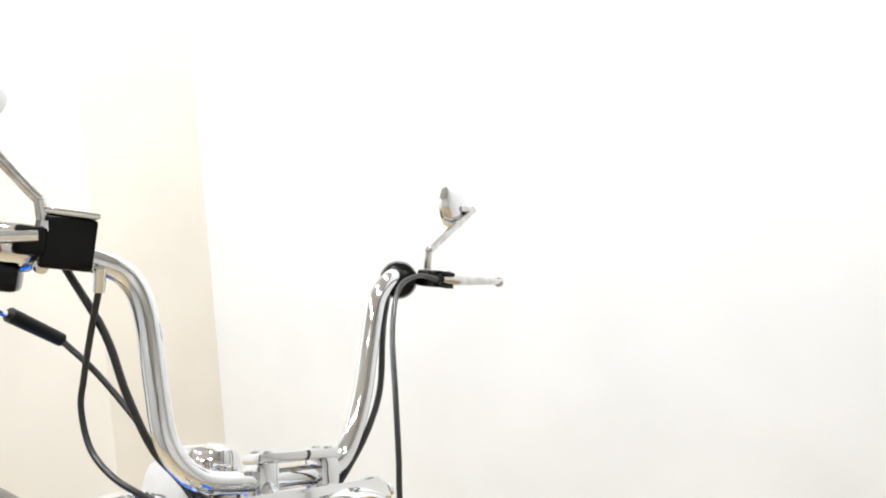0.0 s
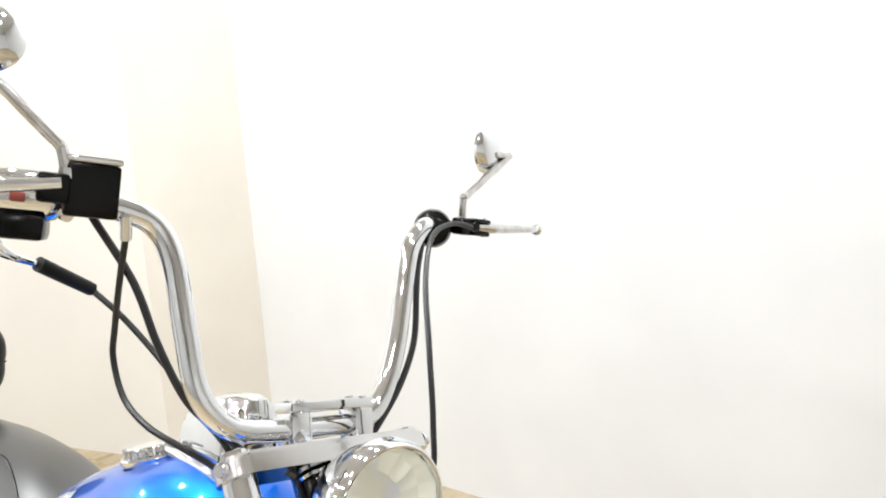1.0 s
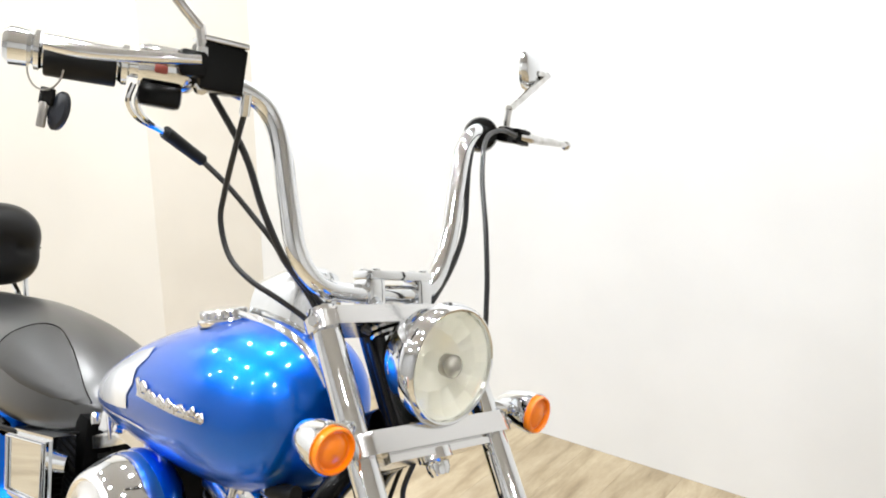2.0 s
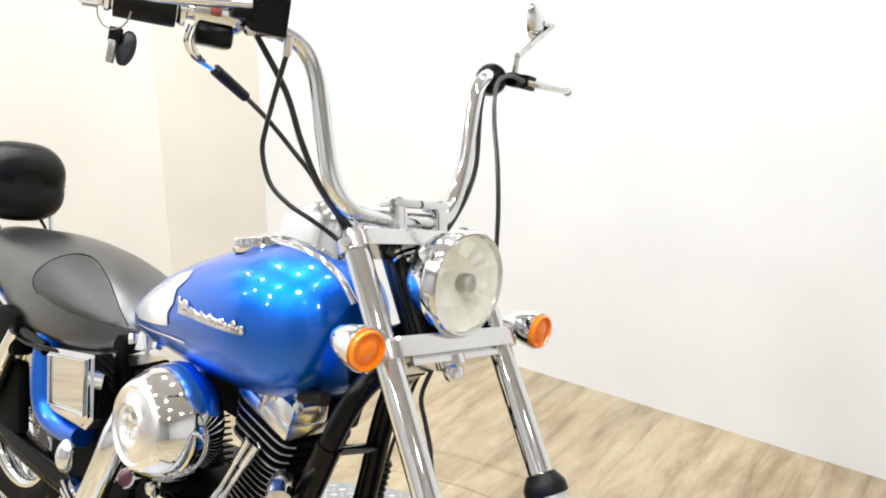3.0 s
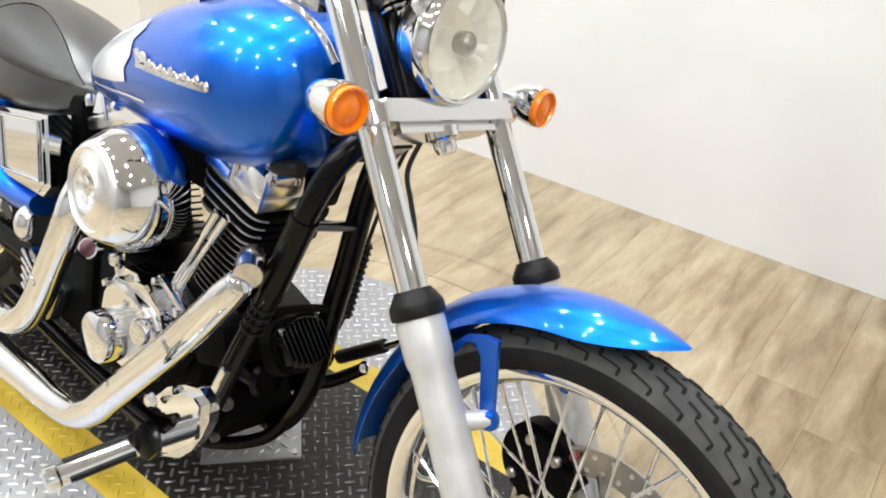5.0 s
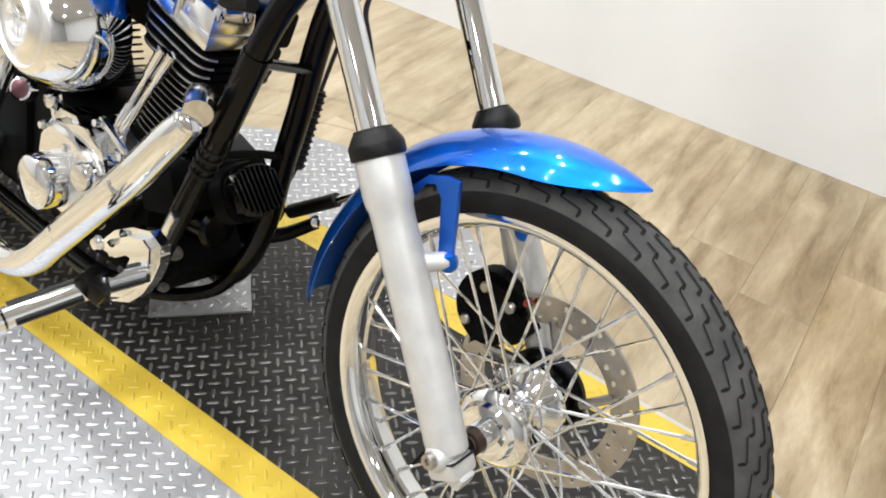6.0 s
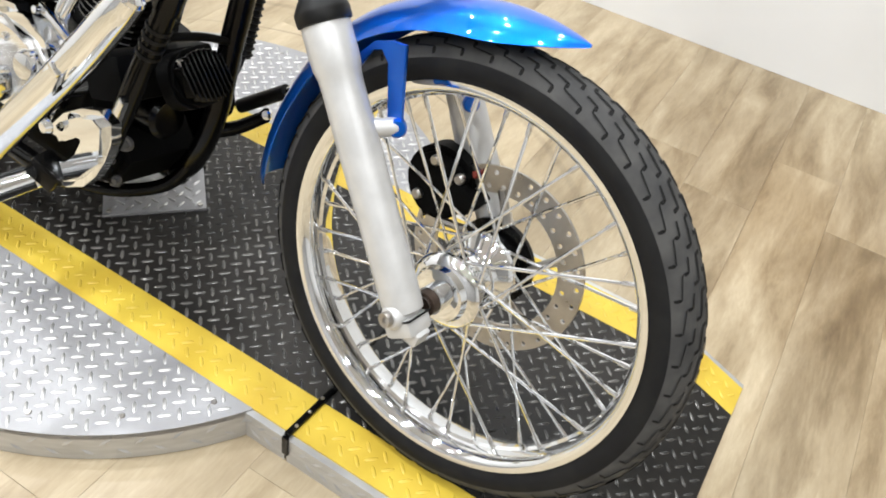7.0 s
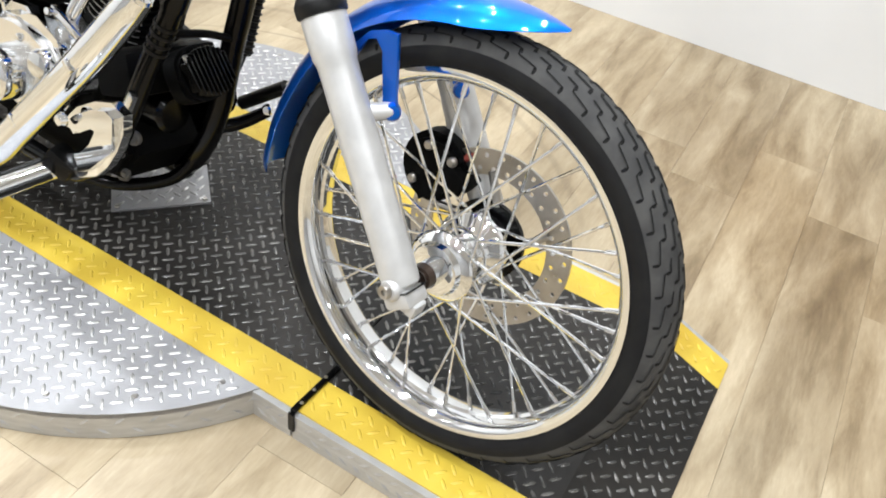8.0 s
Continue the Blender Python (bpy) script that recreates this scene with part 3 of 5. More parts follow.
def tread(parent, radius, rim_r, width, count):
    """Zigzag tread grooves on both shoulders of a tyre, each its own raised ribbon coloured as dark as a shaded cut."""
    depth = radius - rim_r
    shapes = [[(0.0, 1.22), (0.004, 0.95), (0.092, 0.84), (0.098, 0.60), (0.150, 0.54)],
              [(0.050, 0.50), (0.056, 0.27), (0.146, 0.18), (0.152, -0.03)]]

    def on(th, a, lift):
        r = radius - depth * 0.62 + depth * 0.62 * math.cos(a) + lift
        return Vector((r * math.cos(th), width / 2 * math.sin(a), r * math.sin(th)))

    for s, shape in [(s, shape) for s in (-1, 1) for shape in shapes]:
        bm = bmesh.new()
        fine = []
        for (t0, a0), (t1, a1) in zip(shape, shape[1:]):
            fine += [(t0 + (t1 - t0) * k / 3, a0 + (a1 - a0) * k / 3) for k in range(3)]
        fine.append(shape[-1])
        rows = []
        for i, (th, a) in enumerate(fine):
            p0, p1 = fine[max(i - 1, 0)], fine[min(i + 1, len(fine) - 1)]
            along = (on(p1[0], s * p1[1], 0) - on(p0[0], s * p0[1], 0)).normalized()
            here = on(th, s * a, 0)
            out = (here - Vector((0, here.y * 0.3, 0))).normalized()
            side = along.cross(out).normalized() * 0.0025
            c = here + out * 0.0013
            rows.append((bm.verts.new(c - side), bm.verts.new(c + side)))
        for a, b in zip(rows, rows[1:]):
            bm.faces.new((a[0], a[1], b[1], b[0]))
        me = finish("tread_groove", bm, GAP_SHADE, False)
        for i in range(count):
            ob = new("tread_groove", me)
            ob.parent = parent
            ob.matrix_basis = pose(0, 0, 0, 0, (i + (0.5 if s > 0 else 0)) * 360 / count, 0)


tread(front_wheel, TYRE_R, RIM_R, 0.080, 48)
FIT = CHASSIS
rear_wheel = wheel(bike, pose(-1.68, 0, -0.015), "rear_wheel", 0.33, 0.22, 0.135, 40, "black rear tyre", 0)
FIT = Matrix()

# fork legs
for s in (-1, 1):
    y = LEG * s
    low = [(0.0, -0.006), (0.0225, -0.006), (0.0262, -0.002), (0.0272, 0.012), (0.0270, 0.06), (0.0275, 0.20), (0.0268, 0.288), (0.0275, 0.304), (0.0302, 0.314), (0.0308, 0.330), (0.0308, 0.362), (0.0295, 0.369), (0.0, 0.369)]
    leg = part("fork_leg", lathe(low, axis(fork(0, y), RAKE), 32), ALU, bike, "cast aluminium fork slider")
    part("fork_tube", lathe([(0.0, 0.33), (0.0194, 0.33), (0.0194, 0.80), (0.0, 0.80)], axis(fork(0, y), RAKE), 32), CHROME, leg, "chrome fork tube")
    part("dust_boot", lathe([(0.030, 0.366), (0.0336, 0.367), (0.0345, 0.370), (0.0345, 0.381), (0.0338, 0.384), (0.0290, 0.392), (0.0268, 0.396), (0.0246, 0.398), (0.0238, 0.401), (0.018, 0.402)], axis(fork(0, y), RAKE), 32), BOOT, leg, "black rubber fork boot")
    cut = axis(fork(-0.004, y), RAKE)
    part("axle_clamp", block((0.048, 0.044, 0.026), cut @ pose(0.0, 0.0, -0.017), 0.008), ALU, leg, "cast axle clamp cap")
    part("clamp_tongue", block((0.026, 0.030, 0.022), pose(0.016, y, -0.024, 0, 10, 0), 0.006), ALU, leg)
    part("clamp_boss", lathe([(0, 0.016), (0.013, 0.016), (0.0165, 0.012), (0.0175, 0.0), (0.0175, -0.02), (0, -0.02)], axis((-0.010, y - 0.014, -0.004), (-0.15, -1, 0)), 22), ALU, leg)
    part("pinch_bolt", lathe([(0, 0.004), (0.004, 0.004), (0.0045, 0.008), (0.0095, 0.009), (0.0105, 0.005), (0.0105, 0.0)], axis((-0.0125, y - 0.029, -0.004), (-0.15, -1, 0)), 16), STEEL, leg)
    # dark slice painting the shade in the clamp's split
    part("split_line", block((0.048, 0.0475, 0.0016), cut @ pose(0.0, 0.0, -0.0066), 0, segs=1), GAP_SHADE, leg, smooth=False)
    part("axle_spacer", rod((0, y + 0.028, 0) if s < 0 else (0, y - 0.028, 0), (0, y + 0.055, 0) if s < 0 else (0, y - 0.03, 0), 0.0175, 20), mat("rusty axle steel", (0.06, 0.04, 0.03), 0.45, 0.7), leg, "dark rusty axle spacer")
    lug, tip = fork(0.192, y), Vector((-0.116, 0.086 * s, 0.204))
    part("fender_lug", tube([lug, lug.lerp(tip, 0.55), tip], [0.017, 0.0125, 0.0118], 16, smooth=False), ALU, leg, "cast fender lug")

# front fender
FEND_C, FEND_R = Vector((-0.012, 0, 0.005)), 0.375


def fender(a0, a1, radius, half, centre, n=48, point=0.2, tail=0.05, shrink=0.0):
    """A rounded mudguard from angle a0, where it ends in a point, to a1 over a wheel."""
    bm = bmesh.new()
    rows = []
    for i in range(n + 1):
        t = i / n
        a = radians(a0 + (a1 - a0) * t)
        k = 1.0
        if t < point:
            k = max(0.05, math.sqrt(1 - (1 - t / point) ** 2.0) * 0.5 + 0.5 * (1 - (1 - t / point) ** 2.0))
        if t > 1 - tail:
            k = 0.80 + 0.20 * math.sqrt(max(0, 1 - ((t - 1 + tail) / tail) ** 2))
        row = []
        for j in range(17):
            b = (-1.30 + 2.6 * j / 16) * min(1.0, 0.25 + 0.75 * k)
            yy, drop = half * k * math.sin(b) / math.sin(1.30 * min(1.0, 0.25 + 0.75 * k)), half * 0.85 * (1 - math.cos(b))
            r = radius - drop - shrink * min(1.0, max(0.0, (t - 0.45) / 0.3))
            row.append(bm.verts.new(centre + Vector((r * math.cos(a), yy, r * math.sin(a)))))
        rows.append(row)
    for a, b in zip(rows, rows[1:]):
        for j in range(16):
            bm.faces.new((a[j], a[j + 1], b[j + 1], b[j]))
    bmesh.ops.recalc_face_normals(bm, faces=bm.faces)
    bmesh.ops.solidify(bm, geom=list(bm.faces), thickness=0.0025)
    return bm


front_fender = part("front_fender", fender(79.5, 184, FEND_R, 0.060, FEND_C, shrink=0.010), BLUE, bike, "blue metallic front fender")
for s in (-1, 1):
    yy = 0.086 * s
    strut = prism([(-0.200, 0.262), (-0.176, 0.292), (-0.150, 0.303), (-0.130, 0.305), (-0.112, 0.222), (-0.106, 0.205), (-0.120, 0.196), (-0.132, 0.208), (-0.148, 0.275), (-0.162, 0.288), (-0.176, 0.282), (-0.190, 0.252)], pose(0, yy + 0.0025, 0, 90), 0.005, 0.0012)
    part("fender_bracket", strut, BLUE, front_fender, "blue fender strut")
    part("bracket_foot", lathe([(0, 0.006), (0.010, 0.005), (0.0125, 0.001), (0.0125, -0.010), (0, -0.010)], axis((-0.112, yy - 0.004, 0.204), (0.75, -1, 0.2)), 18), BLUE, front_fender)

# brake caliper on the left leg
CAL = pose(-0.118, 0.088, 0.070, 0, 30, 0)
cal = part("brake_caliper", prism([(0.062 * math.cos(a) * (1.0 if math.cos(a) < 0.3 else 0.82), 0.060 * math.sin(a)) for a in [k * math.tau / 28 for k in range(28)]], CAL @ pose(0, 0.022, 0, 90), 0.044, 0.010), BLACKWRINKLE, bike, "black round-bodied front brake caliper")
part("caliper_bridge", block((0.05, 0.060, 0.034), CAL @ pose(0.036, 0.0, 0.026), 0.008), BLACKWRINKLE, cal)
for bx, bz in ((-0.030, 0.028), (0.014, 0.044), (-0.010, -0.036)):
    part("caliper_bolt", lathe([(0, 0.009), (0.006, 0.009), (0.0085, 0.006), (0.0085, 0)], CAL @ axis((bx, -0.022, bz), (0, -1, 0)), 10), STEEL, cal)
part("bleed_nipple", lathe([(0.003, 0.020), (0.0035, 0.012), (0.006, 0.010), (0.006, 0.0)], CAL @ axis((0.02, -0.005, 0.056), (0.2, -0.1, 1)), 8), RED, cal, "red bleed cap")
part("mount_arm", block((0.030, 0.012, 0.100), pose(-0.118, 0.108, 0.135, 0, -32, 0), 0.005), ALU, cal, "silver caliper mount")

# triple clamps
def clamp_plate(z, half, thick, deep, name, material, label):
    c = fork(z, 0)
    m = axis(c, RAKE)
    n = 10
    outline = [(half * sx + deep / 2 * 0.95 * math.sin(a) * sx, deep / 2 * math.cos(a) * sx) for sx in (1, -1) for a in [math.pi * k / n for k in range(n + 1)]]
    ob = part(name, prism(outline, m @ pose(0, 0, -thick / 2), thick, 0.005), material, bike, label)
    for s in (-1, 1):
        part("clamp_bolt", lathe([(0, 0.008), (0.007, 0.008), (0.009, 0.004), (0.009, 0)], axis(fork(z, (half + deep * 0.42) * s) + Vector((0.008, 0, 0.006)), (0.3, s, 0)), 14), CHROME, ob)
        part("fork_cap", lathe([(0.019, 0), (0.019, 0.006), (0.012, 0.010), (0, 0.011)], axis(fork(z, LEG * s) + RAKE * thick / 2, RAKE), 20), CHROME, ob)
    return ob


lower_clamp = clamp_plate(0.503, 0.1225, 0.029, 0.062, "lower_triple_clamp", POLISHED, "polished lower fork clamp")
part("clamp_web", prism([(-0.095, 0.018), (-0.095, -0.018), (-0.055, -0.040), (0.055, -0.040), (0.095, -0.018), (0.095, 0.018)], axis(fork(0.503, 0), RAKE) @ pose(0, 0, -0.026), 0.014, 0.005), POLISHED, lower_clamp, "cast underside of the lower clamp")
clamp_plate(0.640, 0.1225, 0.025, 0.058, "upper_triple_clamp", POLISHED, "polished upper fork clamp")
neck = part("steering_neck", lathe([(0.0, 0.0), (0.03, 0.0), (0.03, 0.16), (0.026, 0.165), (0, 0.165)], axis(fork(0.5, 0, -0.045), RAKE), 24), BLACKGLOSS, bike, "black steering head")
part("neck_nut", lathe([(0, 0.03), (0.012, 0.03), (0.014, 0.024), (0.02, 0.02), (0.022, 0.008), (0.028, 0.004), (0.028, 0)], axis(fork(0.622, -0.008, -0.012), -RAKE), 12), CHROME, neck)
for dy in (-0.026, 0.026):
    part("stem_sleeve", rod(fork(0.512, dy, -0.020), fork(0.612, dy, -0.020), 0.0165, 18), BLACKGLOSS, neck)
part("stem_nut", lathe([(0, 0.035), (0.012, 0.034), (0.016, 0.026), (0.016, 0.018), (0.024, 0.014), (0.024, 0)], axis(fork(0.488, 0, 0), -RAKE), 12), CHROME, neck)

# headlight
lamp_axis = Vector((1, 0, 0.05)).normalized()
LAMP = Vector((-0.355, 0.001, 0.6055))
headlight = part("headlight", lathe([(0, -0.092), (0.03, -0.089), (0.055, -0.074), (0.071, -0.046), (0.078, -0.02), (0.079, -0.012)], axis(LAMP, lamp_axis), 48), CHROME, bike, "chrome bullet headlight shell")
part("bezel", lathe([(0.079, -0.018), (0.0830, -0.014), (0.0830, -0.004), (0.0800, 0.005), (0.0768, 0.008), (0.0742, 0.007), (0.0735, 0.002), (0.0740, -0.012)], axis(LAMP, lamp_axis), 48, closed=True), CHROME, headlight, "chrome headlight ring")
bowl = bmesh.new()
rings = []
for r, h in ((0.0738, 0.0), (0.067, -0.022), (0.052, -0.043), (0.032, -0.056), (0.012, -0.06)):
    rings.append([bowl.verts.new(axis(LAMP, lamp_axis) @ Vector(((r * (1 - 0.03 * (j % 2))) * math.cos(j * math.tau / 36), (r * (1 - 0.03 * (j % 2))) * math.sin(j * math.tau / 36), h))) for j in range(36)])
for a, b in zip(rings, rings[1:]):
    for j in range(36):
        bowl.faces.new((a[j], a[(j + 1) % 36], b[(j + 1) % 36], b[j]))
bowl.faces.new(rings[-1])
part("reflector", bowl, REFLECTOR, headlight, "bright faceted reflector bowl", smooth=False)
part("lens", lathe([(0.0745, 0.001), (0.064, 0.009), (0.043, 0.014), (0.02, 0.0165), (0, 0.017), (0, 0.014), (0.02, 0.0135), (0.043, 0.011), (0.064, 0.006), (0.0745, -0.002)], axis(LAMP, lamp_axis), 48), GLASS, headlight, "clear glass headlight lens").visible_shadow = False
part("bulb_shield", lathe([(0, 0.004), (0.006, 0.003), (0.0115, 0.000), (0.0145, -0.005), (0.0155, -0.012), (0.014, -0.034), (0.0, -0.034)], axis(LAMP, lamp_axis), 24), GREYPLASTIC, headlight, "grey bulb shield")
part("mount_foot", rod(LAMP + Vector((-0.05, 0, -0.07)), fork(0.525, 0, 0.035), 0.009, 12), CHROME, headlight)

# turn signals
for s in (-1, 1):
    c = Vector((-0.349, 0.194 * s, 0.523))
    sig = part("turn_signal", lathe([(0, -0.060), (0.012, -0.058), (0.022, -0.044), (0.0285, -0.02), (0.031, 0.0), (0.0312, 0.006), (0.029, 0.006)], axis(c, (1, 0.06 * s, 0)), 32), CHROME, bike, "chrome bullet turn signal")
    part("signal_lens", lathe([(0.0275, 0.004), (0.0285, 0.007), (0.0285, 0.012), (0.0270, 0.0145), (0.0245, 0.0145), (0.0225, 0.009), (0.0205, 0.0085), (0.016, 0.0115), (0.008, 0.014), (0, 0.0145)], axis(c, (1, 0.06 * s, 0)), 32), AMBER, sig, "amber turn-signal lens")
    part("stalk", tube([fork(0.53, 0.125 * s, 0.0), Vector((-0.372, 0.153 * s, 0.528)), c + Vector((-0.03, -0.02 * s, 0.0))], [0.012, 0.009, 0.011], 12), CHROME, sig, "chrome stalk")

# handlebar, risers
FIT = BARS
BAR_R = 0.0134
bar_pts = [(-0.640, -0.475, 0.908), (-0.590, -0.375, 0.912), (-0.553, -0.285, 0.915), (-0.543, -0.235, 0.909), (-0.537, -0.205, 0.895), (-0.524, -0.188, 0.858), (-0.502, -0.178, 0.785), (-0.482, -0.167, 0.722),
           (-0.470, -0.135, 0.686), (-0.467, -0.085, 0.676), (-0.467, 0.0, 0.675), (-0.468, 0.060, 0.678), (-0.478, 0.098, 0.708), (-0.495, 0.128, 0.765), (-0.518, 0.153, 0.836), (-0.538, 0.177, 0.90), (-0.550, 0.213, 0.932), (-0.565, 0.245, 0.934), (-0.60, 0.29, 0.930), (-0.67, 0.365, 0.925)]
handlebar = part("handlebar", tube(bar_pts, BAR_R, 16, 8), CHROME, bike, "tall chrome ape-hanger handlebar")
for s in (-1, 1):
    foot, head = Vector((-0.462, 0.046 * s, 0.640)), Vector((-0.467, 0.047 * s, 0.676))
    part("riser", lathe([(0, -0.004), (0.017, -0.004), (0.0175, 0.004), (0.0150, 0.008), (0.0150, 0.022), (0.0175, 0.030), (0, 0.034)], axis(foot, head - foot), 20), CHROME, handlebar, "chrome riser")
    clamp = part("riser_cap", block((0.036, 0.030, 0.040), pose(*head, 0, -12, 0), 0.007), CHROME, handlebar, "chrome bar clamp")
    for dx in (-0.012, 0.012):
        part("clamp_bolt", lathe([(0, 0.006), (0.003, 0.006), (0.004, 0.008), (0.006, 0.007), (0.0065, 0)], pose(*head, 0, -12, 0) @ pose(dx, 0, 0.026), 12), CHROME, clamp)
part("top_clamp", block((0.038, 0.124, 0.013), pose(-0.472, 0.0, 0.700, 0, -12, 0), 0.004), CHROME, handlebar, "chrome one-piece top clamp")

# right controls
grip_dir = Vector((-0.45, -0.89, -0.02)).normalized()
G0 = Vector((-0.586, -0.368, 0.912))
right_grip = part("grip", lathe([(0.016, -0.004), (0.023, -0.002), (0.023, 0.004), (0.019, 0.008), (0.019, 0.085), (0.022, 0.088), (0.022, 0.093), (0.016, 0.096), (0.020, 0.100), (0.021, 0.118), (0.015, 0.124), (0.0, 0.125)], axis(G0, grip_dir), 24), CHROME, bike, "chrome and black rubber throttle grip")
part("grip_rubber", lathe([(0.0195, 0.01), (0.0207, 0.012), (0.0207, 0.082), (0.0195, 0.084)], axis(G0 + Vector((0.002, 0, -0.0062)), grip_dir), 24), BOOT, right_grip)
ctrl = axis((-0.568, -0.333, 0.916), grip_dir)
switch_r = part("switch_housing", lathe([(0.0, -0.036), (0.019, -0.036), (0.024, -0.030), (0.026, -0.02), (0.026, 0.018), (0.023, 0.026), (0.0, 0.028)], ctrl, 20), CHROME, bike, "chrome switch housing")
part("switch_lower", block((0.048, 0.05, 0.026), pose(-0.568, -0.333, 0.884, 0, 0, 63), 0.007), BLACKGLOSS, switch_r, "black lower switch half")
part("switch_button", block((0.010, 0.015, 0.010), pose(-0.549, -0.345, 0.913, 0, 0, -27), 0.003), RED, switch_r, "faded red stop switch")
part("clamp_screw", lathe([(0, 0.01), (0.006, 0.009), (0.008, 0.0)], axis((-0.53, -0.305, 0.900), (1, -0.3, -0.2)), 10), CHROME, switch_r)
master = part("brake_reservoir", block((0.052, 0.052, 0.054), pose(-0.537, -0.282, 0.926, 0, 0, -14), 0.004), BLACKGLOSS, bike, "black brake master cylinder")
part("reservoir_cap", block((0.054, 0.054, 0.007), pose(-0.537, -0.282, 0.957, 0, 0, -14), 0.003), CHROME, master, "chrome reservoir lid")
part("lever_bracket", block((0.04, 0.03, 0.03), pose(-0.535, -0.318, 0.925, 0, 0, -20), 0.005), BLACKGLOSS, master)
part("brake_lever", tube([(-0.515, -0.318, 0.930), (-0.534, -0.365, 0.922), (-0.563, -0.426, 0.913), (-0.580, -0.462, 0.913)], [0.008, 0.009, 0.009, 0.007], 12, squash=0.8), CHROME, master, "chrome brake lever")
part("banjo_fitting", rod((-0.520, -0.249, 0.905), (-0.526, -0.244, 0.880), 0.0065, 10), CHROME, master, "chrome hose fitting")

# left controls
ldir = Vector((-0.7, 0.71, -0.03)).normalized()
part("switch_housing", lathe([(0.0, -0.026), (0.018, -0.026), (0.026, -0.021), (0.029, -0.011), (0.029, 0.012), (0.025, 0.022), (0.0, 0.024)], axis((-0.563, 0.242, 0.931), ldir), 24), BLACKGLOSS, bike, "black left switch housing")
perch = part("clutch_perch", block((0.024, 0.03, 0.026), pose(-0.540, 0.283, 0.939, 0, 0, 6), 0.005), BLACKGLOSS, bike, "black clutch lever perch")
for dz in (-0.010, 0.010):
    part("perch_fork", block((0.018, 0.038, 0.006), pose(-0.534, 0.312, 0.940 + dz, 0, 0, 4), 0.002), BLACKGLOSS, perch)
part("pivot_pin", rod((-0.532, 0.322, 0.926), (-0.532, 0.322, 0.955), 0.004, 10), CHROME, perch)
part("clutch_lever", tube([(-0.533, 0.305, 0.940), (-0.531, 0.336, 0.941), (-0.538, 0.40, 0.945), (-0.550, 0.470, 0.949)], [0.010, 0.012, 0.010, 0.008], 10, squash=0.7), CHROME_WORN, perch, "polished clutch lever")
part("lever_ball", lathe([(0, -0.010), (0.007, -0.007), (0.0105, 0), (0.007, 0.007), (0, 0.010)], pose(-0.552, 0.479, 0.949), 12), POLISHED, perch)
part("grip", lathe([(0.016, 0.0), (0.020, 0.002), (0.020, 0.11), (0.0, 0.115)], axis((-0.588, 0.268, 0.931), ldir), 20), BOOT, bike, "black left grip")

# mirrors
for s in (-1, 1):
    if s > 0:
        base, knee, top, mount, head = Vector((-0.548, 0.288, 0.948)), Vector((-0.545, 0.284, 0.982)), Vector((-0.567, 0.404, 1.063)), Vector((-0.562, 0.365, 1.060)), Vector((-0.580, 0.376, 1.066))
    else:
        base, knee, top, mount, head = Vector((-0.525, -0.310, 0.940)), Vector((-0.525, -0.318, 0.966)), Vector((-0.560, -0.405, 1.050)), Vector((-0.585, -0.40, 1.062)), Vector((-0.600, -0.398, 1.066))
    mir = part("mirror", tube([base, knee, knee + (top - knee) * 0.08, top - (top - knee) * 0.06, top], 0.0062, 10, 6), CHROME_WORN, bike, "chrome mirror on a bent stem")
    part("mirror_neck", rod(top, mount, 0.0055, 10), CHROME_WORN, mir)
    part("stem_nut", lathe([(0, 0.012), (0.008, 0.010), (0.009, 0.0)], axis(base - Vector((0, 0, 0.004)), (0, 0, 1)), 8), CHROME, mir)
    hm = axis(head, (1, 0.40 * s, 0.05)) @ Matrix.Diagonal((1.12, 0.74, 1.0, 1.0))
    part("mirror_shell", lathe([(0, 0.016), (0.03, 0.013), (0.050, 0.004), (0.055, -0.004), (0.053, -0.009)], hm, 36), CHROME, mir, "chrome oval mirror shell")
    part("mirror_glass", lathe([(0.053, -0.008), (0.0, -0.0085)], hm, 36), MIRROR, mir, "mirror glass")

